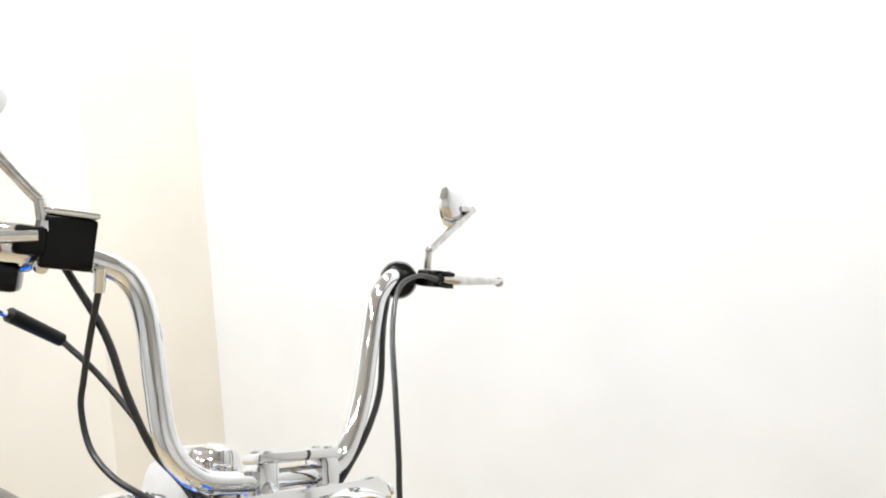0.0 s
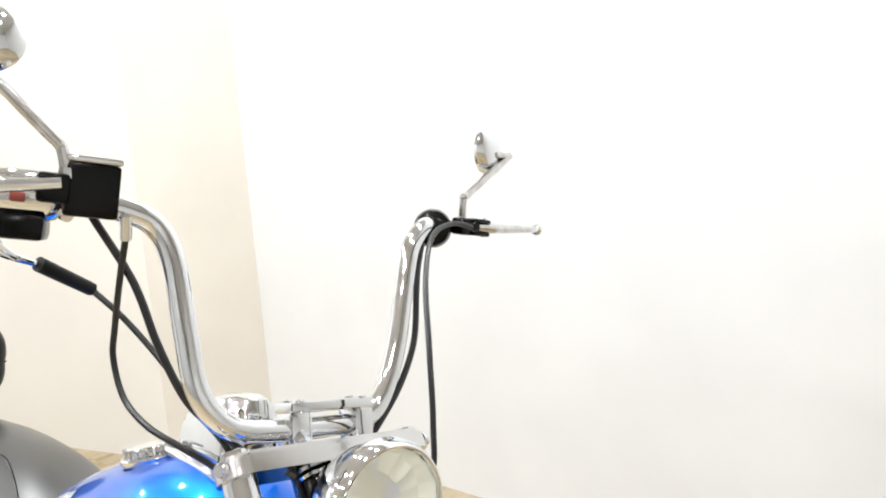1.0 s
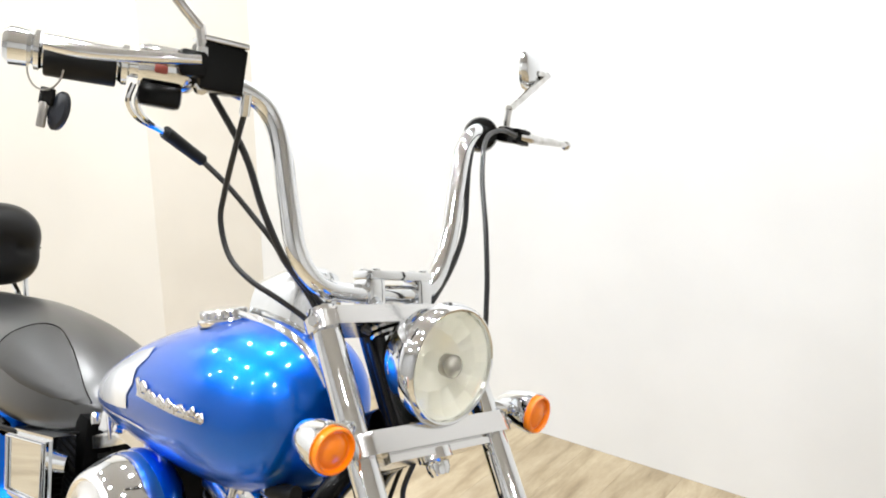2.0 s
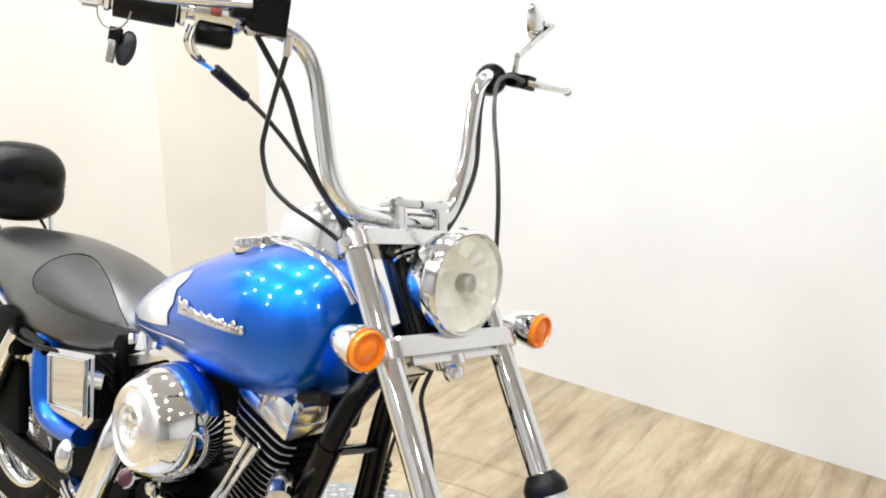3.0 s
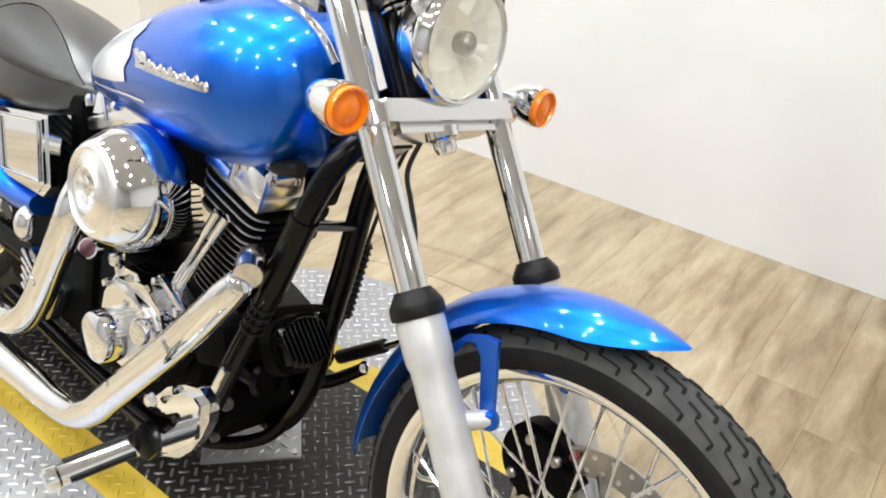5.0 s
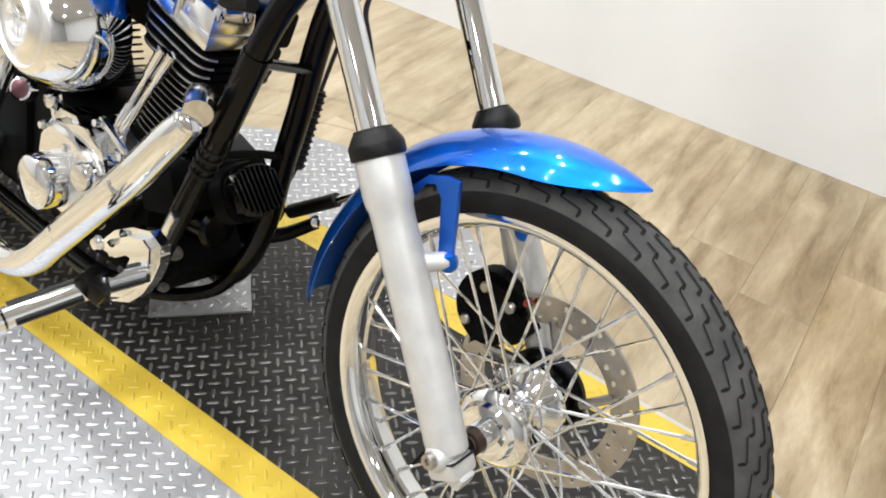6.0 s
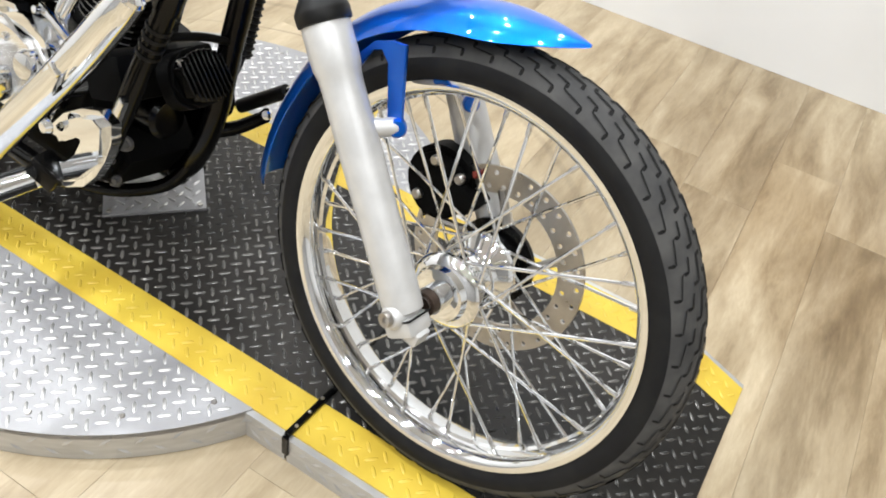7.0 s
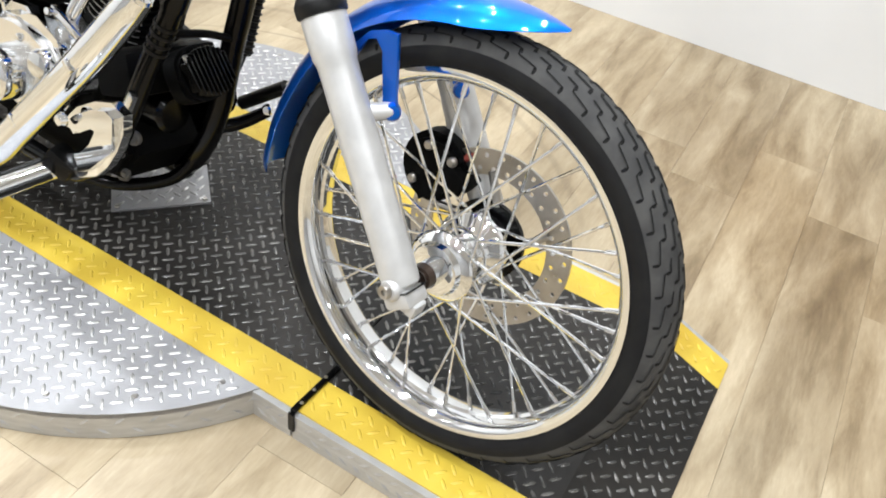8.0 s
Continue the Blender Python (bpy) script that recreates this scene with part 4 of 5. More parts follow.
# cables
cable_sets = [
    ("brake_hose", [(-0.526, -0.244, 0.884), (-0.548, -0.236, 0.835), (-0.575, -0.224, 0.780), (-0.582, -0.219, 0.745), (-0.566, -0.210, 0.703), (-0.532, -0.197, 0.678), (-0.502, -0.172, 0.660), (-0.480, -0.135, 0.635), (-0.465, -0.10, 0.60)], 0.0037, "black brake hose"),
    ("throttle_cable", [(-0.62, -0.236, 0.819), (-0.592, -0.207, 0.789), (-0.56, -0.180, 0.752), (-0.532, -0.168, 0.727), (-0.510, -0.160, 0.703), (-0.50, -0.12, 0.66), (-0.49, -0.08, 0.60)], 0.0037, "black throttle cable"),
    ("wiring_loom", [(-0.575, -0.262, 0.902), (-0.545, -0.222, 0.834), (-0.525, -0.197, 0.768), (-0.503, -0.168, 0.709), (-0.495, -0.13, 0.675), (-0.49, -0.095, 0.648), (-0.45, -0.05, 0.625)], 0.0045, "black handlebar wiring sleeve"),
    ("clutch_cable", [(-0.520, 0.282, 0.939), (-0.510, 0.228, 0.940), (-0.487, 0.168, 0.918), (-0.444, 0.121, 0.86), (-0.392, 0.088, 0.779), (-0.368, 0.084, 0.690), (-0.376, 0.096, 0.62), (-0.435, 0.095, 0.52), (-0.50, 0.125, 0.42), (-0.55, 0.155, 0.33), (-0.562, 0.14, 0.20), (-0.578, 0.14, 0.06), (-0.62, 0.13, -0.06)], 0.0038, "black clutch cable"),
    ("wiring_loom", [(-0.545, 0.205, 0.905), (-0.532, 0.190, 0.872), (-0.518, 0.178, 0.84), (-0.497, 0.163, 0.775), (-0.480, 0.132, 0.724), (-0.468, 0.095, 0.682), (-0.456, 0.055, 0.651), (-0.45, 0.01, 0.635)], 0.0045, "black handlebar wiring sleeve"),
    ("brake_line", [(-0.375, 0.0, 0.47), (-0.389, 0.0, 0.415), (-0.372, 0.0, 0.378), (-0.354, 0.0, 0.345), (-0.335, 0.0, 0.30), (-0.30, 0.03, 0.22), (-0.21, 0.09, 0.14)], 0.0038, "black front brake line"),
]
for nm, pts, r, label in cable_sets:
    part(nm, tube(pts, r, 8, 6), CABLE, handlebar, label)
part("cable_boot", tube([(-0.599, -0.302, 0.845), (-0.621, -0.234, 0.818)], [0.0085, 0.0092, 0.0078], 12, smooth=False), BOOT, handlebar, "black throttle cable boot")
for off in (0.0, 0.010):
    part("cable_pipe", tube([(-0.575, -0.362 + off, 0.893), (-0.578, -0.364 + off, 0.872), (-0.585, -0.345 + off, 0.855), (-0.600, -0.300, 0.844)], 0.0035, 8, 6), CHROME, handlebar, "bright cable elbow")
sleeve = tube([(-0.560, 0.14, 0.215), (-0.574, 0.14, 0.065)], 0.009, 12, smooth=False)
for k in range(12):
    p0 = Vector((-0.560, 0.14, 0.215)).lerp(Vector((-0.574, 0.14, 0.065)), (k + 0.5) / 12)
    lathe([(0.008, -0.004), (0.0125, 0.0), (0.008, 0.004)], axis(p0, (-0.09, 0, -1)), 12, sleeve)
part("cable_bellows", sleeve, BOOT, handlebar, "black ribbed rubber cable bellows")

# fuel tank
FIT = CHASSIS
def tank_ring(x, top, bottom, half, n=36, k=2.3):
    ring = []
    zc, hz = (top + bottom) / 2, (top - bottom) / 2
    for j in range(n):
        a = j * math.tau / n
        c, s = math.cos(a), math.sin(a)
        ring.append((x, half * math.copysign(abs(c) ** (2 / k), c), zc + hz * math.copysign(abs(s) ** (2 / k), s)))
    return ring


def refine(rows, steps=3):
    """Smooth rows of numbers into closer rows."""
    out = []
    for i in range(len(rows) - 1):
        a, b, c, d = rows[max(i - 1, 0)], rows[i], rows[i + 1], rows[min(i + 2, len(rows) - 1)]
        for k in range(steps):
            t = k / steps
            out.append(tuple(0.5 * (2 * q + (r - p) * t + (2 * p - 5 * q + 4 * r - w) * t * t + (3 * q - p - 3 * r + w) * t ** 3) for p, q, r, w in zip(a, b, c, d)))
    return out + [rows[-1]]


def skin(rows, x, z, k=2.3):
    """How far out a lofted body's right side lies at (x, z)."""
    for a, b in zip(rows, rows[1:]):
        lo, hi = min(a[0], b[0]), max(a[0], b[0])
        if lo <= x <= hi and hi > lo:
            t = (x - a[0]) / (b[0] - a[0])
            top, bottom, half = [a[i] + (b[i] - a[i]) * t for i in (1, 2, 3)]
            u = min(0.999, abs((z - (top + bottom) / 2) / ((top - bottom) / 2)))
            return -half * (1 - u ** k) ** (1 / k)
    return 0.0


def inlay(rows, outline, lift=0.0015, cell=0.008, k=2.3):
    """A thin patch that follows a lofted body's right side inside an outline given in x, z."""
    fresh = bmesh.new()
    f = fresh.faces.new([fresh.verts.new((x, 0, z)) for x, z in outline])
    xs, zs = [q[0] for q in outline], [q[1] for q in outline]
    for i in range(int((max(xs) - min(xs)) / cell)):
        p = min(xs) + (i + 1) * cell
        bmesh.ops.bisect_plane(fresh, geom=fresh.verts[:] + fresh.edges[:] + fresh.faces[:], plane_co=(p, 0, 0), plane_no=(1, 0, 0))
    for i in range(int((max(zs) - min(zs)) / cell)):
        p = min(zs) + (i + 1) * cell
        bmesh.ops.bisect_plane(fresh, geom=fresh.verts[:] + fresh.edges[:] + fresh.faces[:], plane_co=(0, 0, p), plane_no=(0, 0, 1))
    for v in fresh.verts:
        v.co.y = skin(rows, v.co.x, v.co.z, k) - lift
    return fresh


TANK = refine([(-1.168, 0.344, 0.326, 0.022), (-1.155, 0.366, 0.318, 0.055), (-1.10, 0.410, 0.312, 0.090), (-1.03, 0.457, 0.309, 0.119), (-0.95, 0.503, 0.308, 0.141), (-0.86, 0.544, 0.309, 0.158),
        (-0.77, 0.576, 0.313, 0.169), (-0.69, 0.594, 0.321, 0.174), (-0.63, 0.594, 0.332, 0.167), (-0.585, 0.584, 0.348, 0.150), (-0.553, 0.566, 0.372, 0.124), (-0.531, 0.54, 0.404, 0.090), (-0.520, 0.508, 0.442, 0.048)])
def far_lobe(bm):
    """Draw the nose of the tank's left lobe in towards the steering head."""
    for v in bm.verts:
        if v.co.y > 0 and v.co.x > -0.76:
            k = min(1.0, (v.co.x + 0.76) / 0.17)
            v.co.y *= 1 - 0.42 * k * k * (3 - 2 * k)
    return bm


tank = part("fuel_tank", far_lobe(loft([tank_ring(*t) for t in TANK])), BLUE, bike, "glossy metallic blue teardrop fuel tank")
part("tank_graphic", inlay(TANK, [(-1.055, 0.388), (-1.02, 0.420), (-0.97, 0.452), (-0.90, 0.490), (-0.850, 0.510), (-0.838, 0.498), (-0.858, 0.474), (-0.850, 0.452), (-0.868, 0.428), (-0.862, 0.408), (-0.90, 0.398), (-0.98, 0.382), (-1.03, 0.374)]), SILVERPAINT, tank, "silver painted flare on the tank side")
part("pinstripe", inlay(TANK, [(-1.03, 0.364), (-0.94, 0.377), (-0.86, 0.390), (-0.80, 0.396), (-0.80, 0.392), (-0.86, 0.386), (-0.94, 0.373), (-1.03, 0.360)]), SILVERPAINT, tank)
badge = part("tank_badge", inlay(TANK, [(-0.822, 0.442), (-0.73, 0.449), (-0.630, 0.456), (-0.630, 0.462), (-0.73, 0.456), (-0.822, 0.450)], 0.003), CHROME_WORN, tank, "raised chrome tank badge")
for i in range(22):
    x = -0.820 + i * 0.0089
    z = 0.452 + 0.0007 * i - 0.003 * math.sin(i * 1.9)
    y = skin(TANK, x, z) - 0.002
    tall = (0.024 - 0.011 * min(1.0, i / 7)) * (0.85 + 0.25 * math.sin(i * 2.7 + 1))
    part("badge_stroke", block((0.0105, 0.004, tall), pose(x, y, z + (0.006 if i < 4 else 0.0), 0, -25 + 14 * math.sin(i * 3.3), 0), 0.0018, segs=1), CHROME_WORN, badge)
cap_m = axis((-0.762, -0.064, 0.572), (-0.22, -0.14, 1)) @ Matrix.Scale(0.92, 4)
cap = part("filler_cap", lathe([(0.044, -0.006), (0.046, 0.002), (0.044, 0.005), (0.037, 0.007), (0.037, 0.016), (0.034, 0.020), (0.02, 0.023), (0, 0.023)], cap_m, 36), CHROME, tank, "chrome fuel filler cap")
for k in range(18):
    a = k * math.tau / 18
    part("grip_rib", block((0.006, 0.006, 0.014), cap_m @ pose(0.037 * math.cos(a), 0.037 * math.sin(a), 0.012, 0, 0, math.degrees(a)), 0.0015, segs=1), CHROME, cap)


def hump(rows, n=16, k=3.2):
    """Rounded hood sections: x, base, half width, top."""
    out = []
    for x, base, w, top in rows:
        ring = []
        for j in range(n + 1):
            a = math.pi * j / n
            c, s = math.cos(a), math.sin(a)
            ring.append((x, w * math.copysign(abs(c) ** (2 / k), c), base + (top - base) * abs(s) ** (2 / k)))
        out.append(ring)
    return out


part("tank_console", loft(hump([(-0.748, 0.545, 0.030, 0.630), (-0.742, 0.55, 0.037, 0.645), (-0.71, 0.555, 0.042, 0.660), (-0.675, 0.56, 0.043, 0.676), (-0.63, 0.56, 0.042, 0.684), (-0.605, 0.555, 0.036, 0.680), (-0.595, 0.55, 0.027, 0.664)])), CHROME, tank, "chrome speedometer console")
part("console_trim", tube([(-0.735, -0.06, 0.588), (-0.66, -0.062, 0.592), (-0.60, -0.058, 0.585), (-0.555, -0.05, 0.563), (-0.525, -0.042, 0.53)], 0.007, 10), CHROME, tank, "chrome trim strip")

# seat and backrest
SEAT = refine([(-1.11, 0.322, 0.305, 0.05), (-1.13, 0.345, 0.296, 0.080), (-1.17, 0.370, 0.278, 0.108), (-1.23, 0.393, 0.262, 0.130), (-1.30, 0.413, 0.250, 0.145), (-1.38, 0.428, 0.243, 0.152), (-1.47, 0.434, 0.236, 0.150), (-1.58, 0.430, 0.245, 0.138), (-1.72, 0.412, 0.270, 0.125), (-1.88, 0.39, 0.30, 0.11), (-1.93, 0.38, 0.32, 0.07)])


def seat_ring(x, top, bottom, half, n=44):
    """A saddle section: sloping shoulders above, a full skirt below."""
    ring, zc, hz = [], (top + bottom) / 2, (top - bottom) / 2
    for j in range(n):
        a = j * math.tau / n
        c, s = math.cos(a), math.sin(a)
        k = 1.65 if s > 0 else 3.0
        ring.append((x, half * (1 + 0.13 * min(1.0, max(0.0, -2 * s))) * math.copysign(abs(c) ** (2 / k), c), zc + hz * math.copysign(abs(s) ** (2 / k), s) - (0.026 * min(1.0, max(0.0, -2 * s)) if x > -1.6 else 0.0)))
    return ring


seat = part("seat", loft([seat_ring(*t) for t in SEAT]), LEATHER, bike, "black vinyl two-up saddle")
PANEL_EDGE = [(-1.135, 0.328), (-1.17, 0.350), (-1.23, 0.378), (-1.30, 0.402), (-1.37, 0.417), (-1.42, 0.414), (-1.447, 0.390), (-1.442, 0.356), (-1.40, 0.328), (-1.33, 0.312), (-1.25, 0.306), (-1.18, 0.310)]
part("seat_panel", inlay(SEAT, PANEL_EDGE, 0.002, 0.01, 1.65), vary(mat("matt seat vinyl", rough=0.45, Specular_IOR_Level=0.7), (0.008, 0.0078, 0.0075), (0.013, 0.0125, 0.012), 30, rough=(0.42, 0.55)), seat, "matt dished rider's seat panel")
part("seat_insert", inlay(SEAT, [(-1.155, 0.330), (-1.21, 0.352), (-1.28, 0.364), (-1.35, 0.362), (-1.40, 0.350), (-1.37, 0.332), (-1.30, 0.322), (-1.22, 0.318)], 0.0035, 0.01, 1.65), mat("smooth seat insert vinyl", (0.022, 0.0215, 0.021), 0.5, 0.0, Specular_IOR_Level=0.6), seat, "smooth grey-black seat insert")
part("seat_seam", tube([(x, skin(SEAT, x, z, 1.65) - 0.002, z) for x, z in PANEL_EDGE + PANEL_EDGE[:1]], 0.0013, 6, 3), BLACKGLOSS, seat, "stitched welt round the rider's panel")
part("seat_skirt", tube([(-1.12, -0.085, 0.278), (-1.17, -0.118, 0.260), (-1.23, -0.143, 0.244), (-1.34, -0.164, 0.228), (-1.46, -0.165, 0.218), (-1.6, -0.14, 0.23)], 0.006, 8), BLACKGLOSS, seat)
def pad_bulge(bm):
    """Press a seam and a button into the face of the pad."""
    for v in bm.verts:
        if v.co.x > -1.93:
            d2 = (v.co.y / 0.05) ** 2 + ((v.co.z - 0.503) / 0.03) ** 2
            v.co.x -= 0.005 * math.exp(-((v.co.z - 0.503) / 0.012) ** 2) + 0.009 * math.exp(-d2)
            v.co.x += 0.004 * math.exp(-((abs(v.co.z - 0.503) - 0.05) / 0.03) ** 2)
    return bm


pad_rows = refine([(-1.975, 0.575, 0.43, 0.08), (-1.965, 0.598, 0.405, 0.106), (-1.93, 0.610, 0.398, 0.113), (-1.895, 0.602, 0.402, 0.109), (-1.876, 0.582, 0.418, 0.094), (-1.868, 0.556, 0.442, 0.074), (-1.865, 0.53, 0.475, 0.04)], 3)
backrest = part("backrest", pad_bulge(loft([tank_ring(x, t, b, h, 56, k=2.8) for x, t, b, h in pad_rows])), PADVINYL, bike, "black button-tufted passenger backrest pad")
part("pad_seam", tube([(-1.895, -0.109, 0.503), (-1.884, -0.085, 0.503), (-1.878, -0.03, 0.503), (-1.878, 0.03, 0.503), (-1.884, 0.085, 0.503), (-1.895, 0.109, 0.503)], 0.0022, 8), BLACKGLOSS, backrest)
part("pad_button", lathe([(0, 0.006), (0.010, 0.003), (0.013, -0.002)], axis((-1.884, 0.0, 0.503), (1, 0, 0)), 14), PADVINYL, backrest)
for s in (-1, 1):
    part("sissy_bar", tube([(-1.985, 0.1 * s, 0.58), (-1.98, 0.11 * s, 0.42), (-1.93, 0.12 * s, 0.22)], 0.007, 10), CHROME, backrest, "chrome sissy bar upright")
    part("pad_bracket", block((0.05, 0.012, 0.008), pose(-1.90, 0.06 * s, 0.392, 0, 25, 0), 0.002), CHROME, backrest)

# frame tubes
for s in (-1, 1):
    y = 0.11 * s
    if s < 0:
        line = [(-0.40, -0.035, 0.49), (-0.412, -0.075, 0.46), (-0.425, -0.105, 0.42), (-0.443, -0.118, 0.365), (-0.467, -0.12, 0.295), (-0.503, -0.12, 0.195), (-0.548, -0.12, 0.085), (-0.585, -0.12, -0.01), (-0.622, -0.12, -0.09), (-0.68, -0.12, -0.15), (-0.80, -0.12, -0.185), (-1.35, -0.11, -0.19)]
    else:
        line = [(-0.43, 0.03, 0.47), (-0.49, 0.045, 0.40), (-0.513, 0.05, 0.32), (-0.525, 0.05, 0.21), (-0.540, 0.05, 0.11), (-0.553, 0.05, 0.0), (-0.588, 0.055, -0.10), (-0.650, 0.07, -0.175), (-0.74, 0.09, -0.20), (-1.35, 0.11, -0.19)]
    tubes = part("frame_downtube", tube(line, 0.0175 if s < 0 else 0.020, 14), BLACKGLOSS, bike, "black enamelled frame tube")
    if s < 0:
        part("tube_collar", rod((-0.452, y - 0.009, 0.337), (-0.497, y - 0.01, 0.21), 0.0205, 16), BLACKGLOSS, tubes)
        for k in range(4):
            q = Vector((-0.510 - 0.006 * k, -0.12, 0.178 - 0.015 * k))
            part("cable_tie", lathe([(0.0178, -0.003), (0.0192, -0.003), (0.0192, 0.003), (0.0178, 0.003)], axis(q, (-0.38, 0, -0.92)), 16, closed=True), BOOT, tubes)
        part("tube_clip", block((0.012, 0.016, 0.085), axis((-0.568, -0.139, 0.012), (0.36, 0, 0.93)), 0.004), CHROME, tubes, "bright steel clip on the frame tube")
    part("swingarm", tube([(-1.22, 0.10 * s, -0.07), (-1.45, 0.12 * s, -0.055), (-1.70, 0.13 * s, -0.02)], 0.026, 12, squash=1.2), BLACKGLOSS, bike, "black swingarm")
    part("shock_absorber", tube([(-1.46, 0.165 * s, 0.23), (-1.56, 0.165 * s, 0.08), (-1.64, 0.165 * s, -0.03)], [0.016, 0.026, 0.024, 0.014], 16, smooth=False), CHROME, bike, "chrome shrouded shock absorber")
    part("fender_strut", tube([(-1.33, 0.155 * s, 0.225), (-1.5, 0.155 * s, 0.235), (-1.75, 0.15 * s, 0.26), (-1.98, 0.14 * s, 0.24)], 0.011, 10, squash=1.4), BLACKGLOSS, bike, "black rear fender strut")
part("frame_crossbar", tube([(-0.462, -0.112, 0.322), (-0.490, -0.03, 0.300), (-0.518, 0.05, 0.280)], 0.013, 10, squash=0.6), BLACKGLOSS, bike, "black frame cross brace")
part("frame_backbone", tube([(-0.44, 0, 0.49), (-0.6, 0, 0.40), (-0.8, 0, 0.345), (-1.1, 0, 0.32), (-1.5, 0, 0.2)], 0.032, 14), BLACKGLOSS, bike, "black frame backbone")
part("neck_gusset", prism([(-0.43, 0.50), (-0.41, 0.445), (-0.47, 0.405), (-0.58, 0.375), (-0.66, 0.38)], pose(0, 0.02, 0, 90), 0.04, 0.006), BLACKGLOSS, bike, "black steering head gusset")
part("front_cradle", tube([(-0.60, 0.06, -0.12), (-0.64, 0.03, -0.19), (-0.72, -0.03, -0.225), (-0.84, -0.06, -0.24)], 0.013, 10), BLACKGLOSS, bike, "black lower cradle")

# engine
engine = part("engine_case", block((0.34, 0.19, 0.24), pose(-0.87, 0.0, -0.05), 0.03), BLACKWRINKLE, bike, "black V-twin crankcase")
part("case_front", lathe([(0.0, -0.085), (0.10, -0.085), (0.112, -0.07), (0.112, 0.07), (0.10, 0.09), (0, 0.09)], axis((-0.78, 0.0, -0.04), (0, -1, 0)), 32), BLACKWRINKLE, engine)
part("oil_filter", lathe([(0, 0.06), (0.030, 0.058), (0.037, 0.05), (0.038, -0.04), (0, -0.04)], axis((-0.655, -0.01, -0.035), (1, 0, 0.1)), 28), BLACKGLOSS, engine, "black oil filter canister")
part("motor_mount", block((0.09, 0.19, 0.075), pose(-0.635, -0.02, 0.045, 0, -20, 0), 0.012), BLACKWRINKLE, engine, "black front motor mount")
part("sump", prism([(-0.66, -0.06), (-0.62, -0.11), (-0.66, -0.175), (-0.80, -0.20), (-1.0, -0.20), (-1.0, -0.05)], pose(0, 0.075, 0, 90), 0.15, 0.012), BLACKWRINKLE, engine, "black lower crankcase")
for x, y, z, r in ((-0.628, -0.070, -0.075, 0.013), (-0.655, -0.076, -0.115, 0.010), (-0.70, -0.078, -0.150, 0.012), (-0.745, -0.080, -0.172, 0.009), (-0.64, -0.074, -0.150, 0.008)):
    part("case_bolt", lathe([(0, 0.012), (r * 0.6, 0.012), (r * 0.75, 0.008), (r, 0.007), (r * 1.1, 0.0)], axis((x, y, z), (0.5, -1, 0.1)), 12), CASTGREY, engine, "dull grey cast boss")
part("sump_rib", block((0.16, 0.012, 0.014), pose(-0.74, -0.082, -0.128, 0, -12, 0), 0.004), BLACKWRINKLE, engine)
part("drain_plug", lathe([(0, 0.010), (0.009, 0.010), (0.011, 0.005), (0.014, 0.004), (0.014, 0)], axis((-0.70, -0.03, -0.196), (0.2, -0.3, -1)), 8), CASTGREY, engine)
part("gearbox", block((0.36, 0.22, 0.24), pose(-1.20, 0.0, -0.04), 0.03), BLACKWRINKLE, bike, "black gearbox")
part("primary_cover", loft([[(x, y, -0.05 + z) for x, z in [(-0.95 + 0.32 * math.cos(a), 0.11 * math.sin(a)) for a in [j * math.tau / 32 for j in range(32)]]] for y in (0.10, 0.17)]), BLACKGLOSS, bike, "black primary drive cover")
part("battery_box", block((0.34, 0.22, 0.30), pose(-1.28, 0.01, 0.16), 0.02), BLACKWRINKLE, bike, "black battery box")
part("coil_bracket", block((0.30, 0.10, 0.12), pose(-0.80, 0.01, 0.30), 0.015), BLACKWRINKLE, bike, "black ignition coil cover")


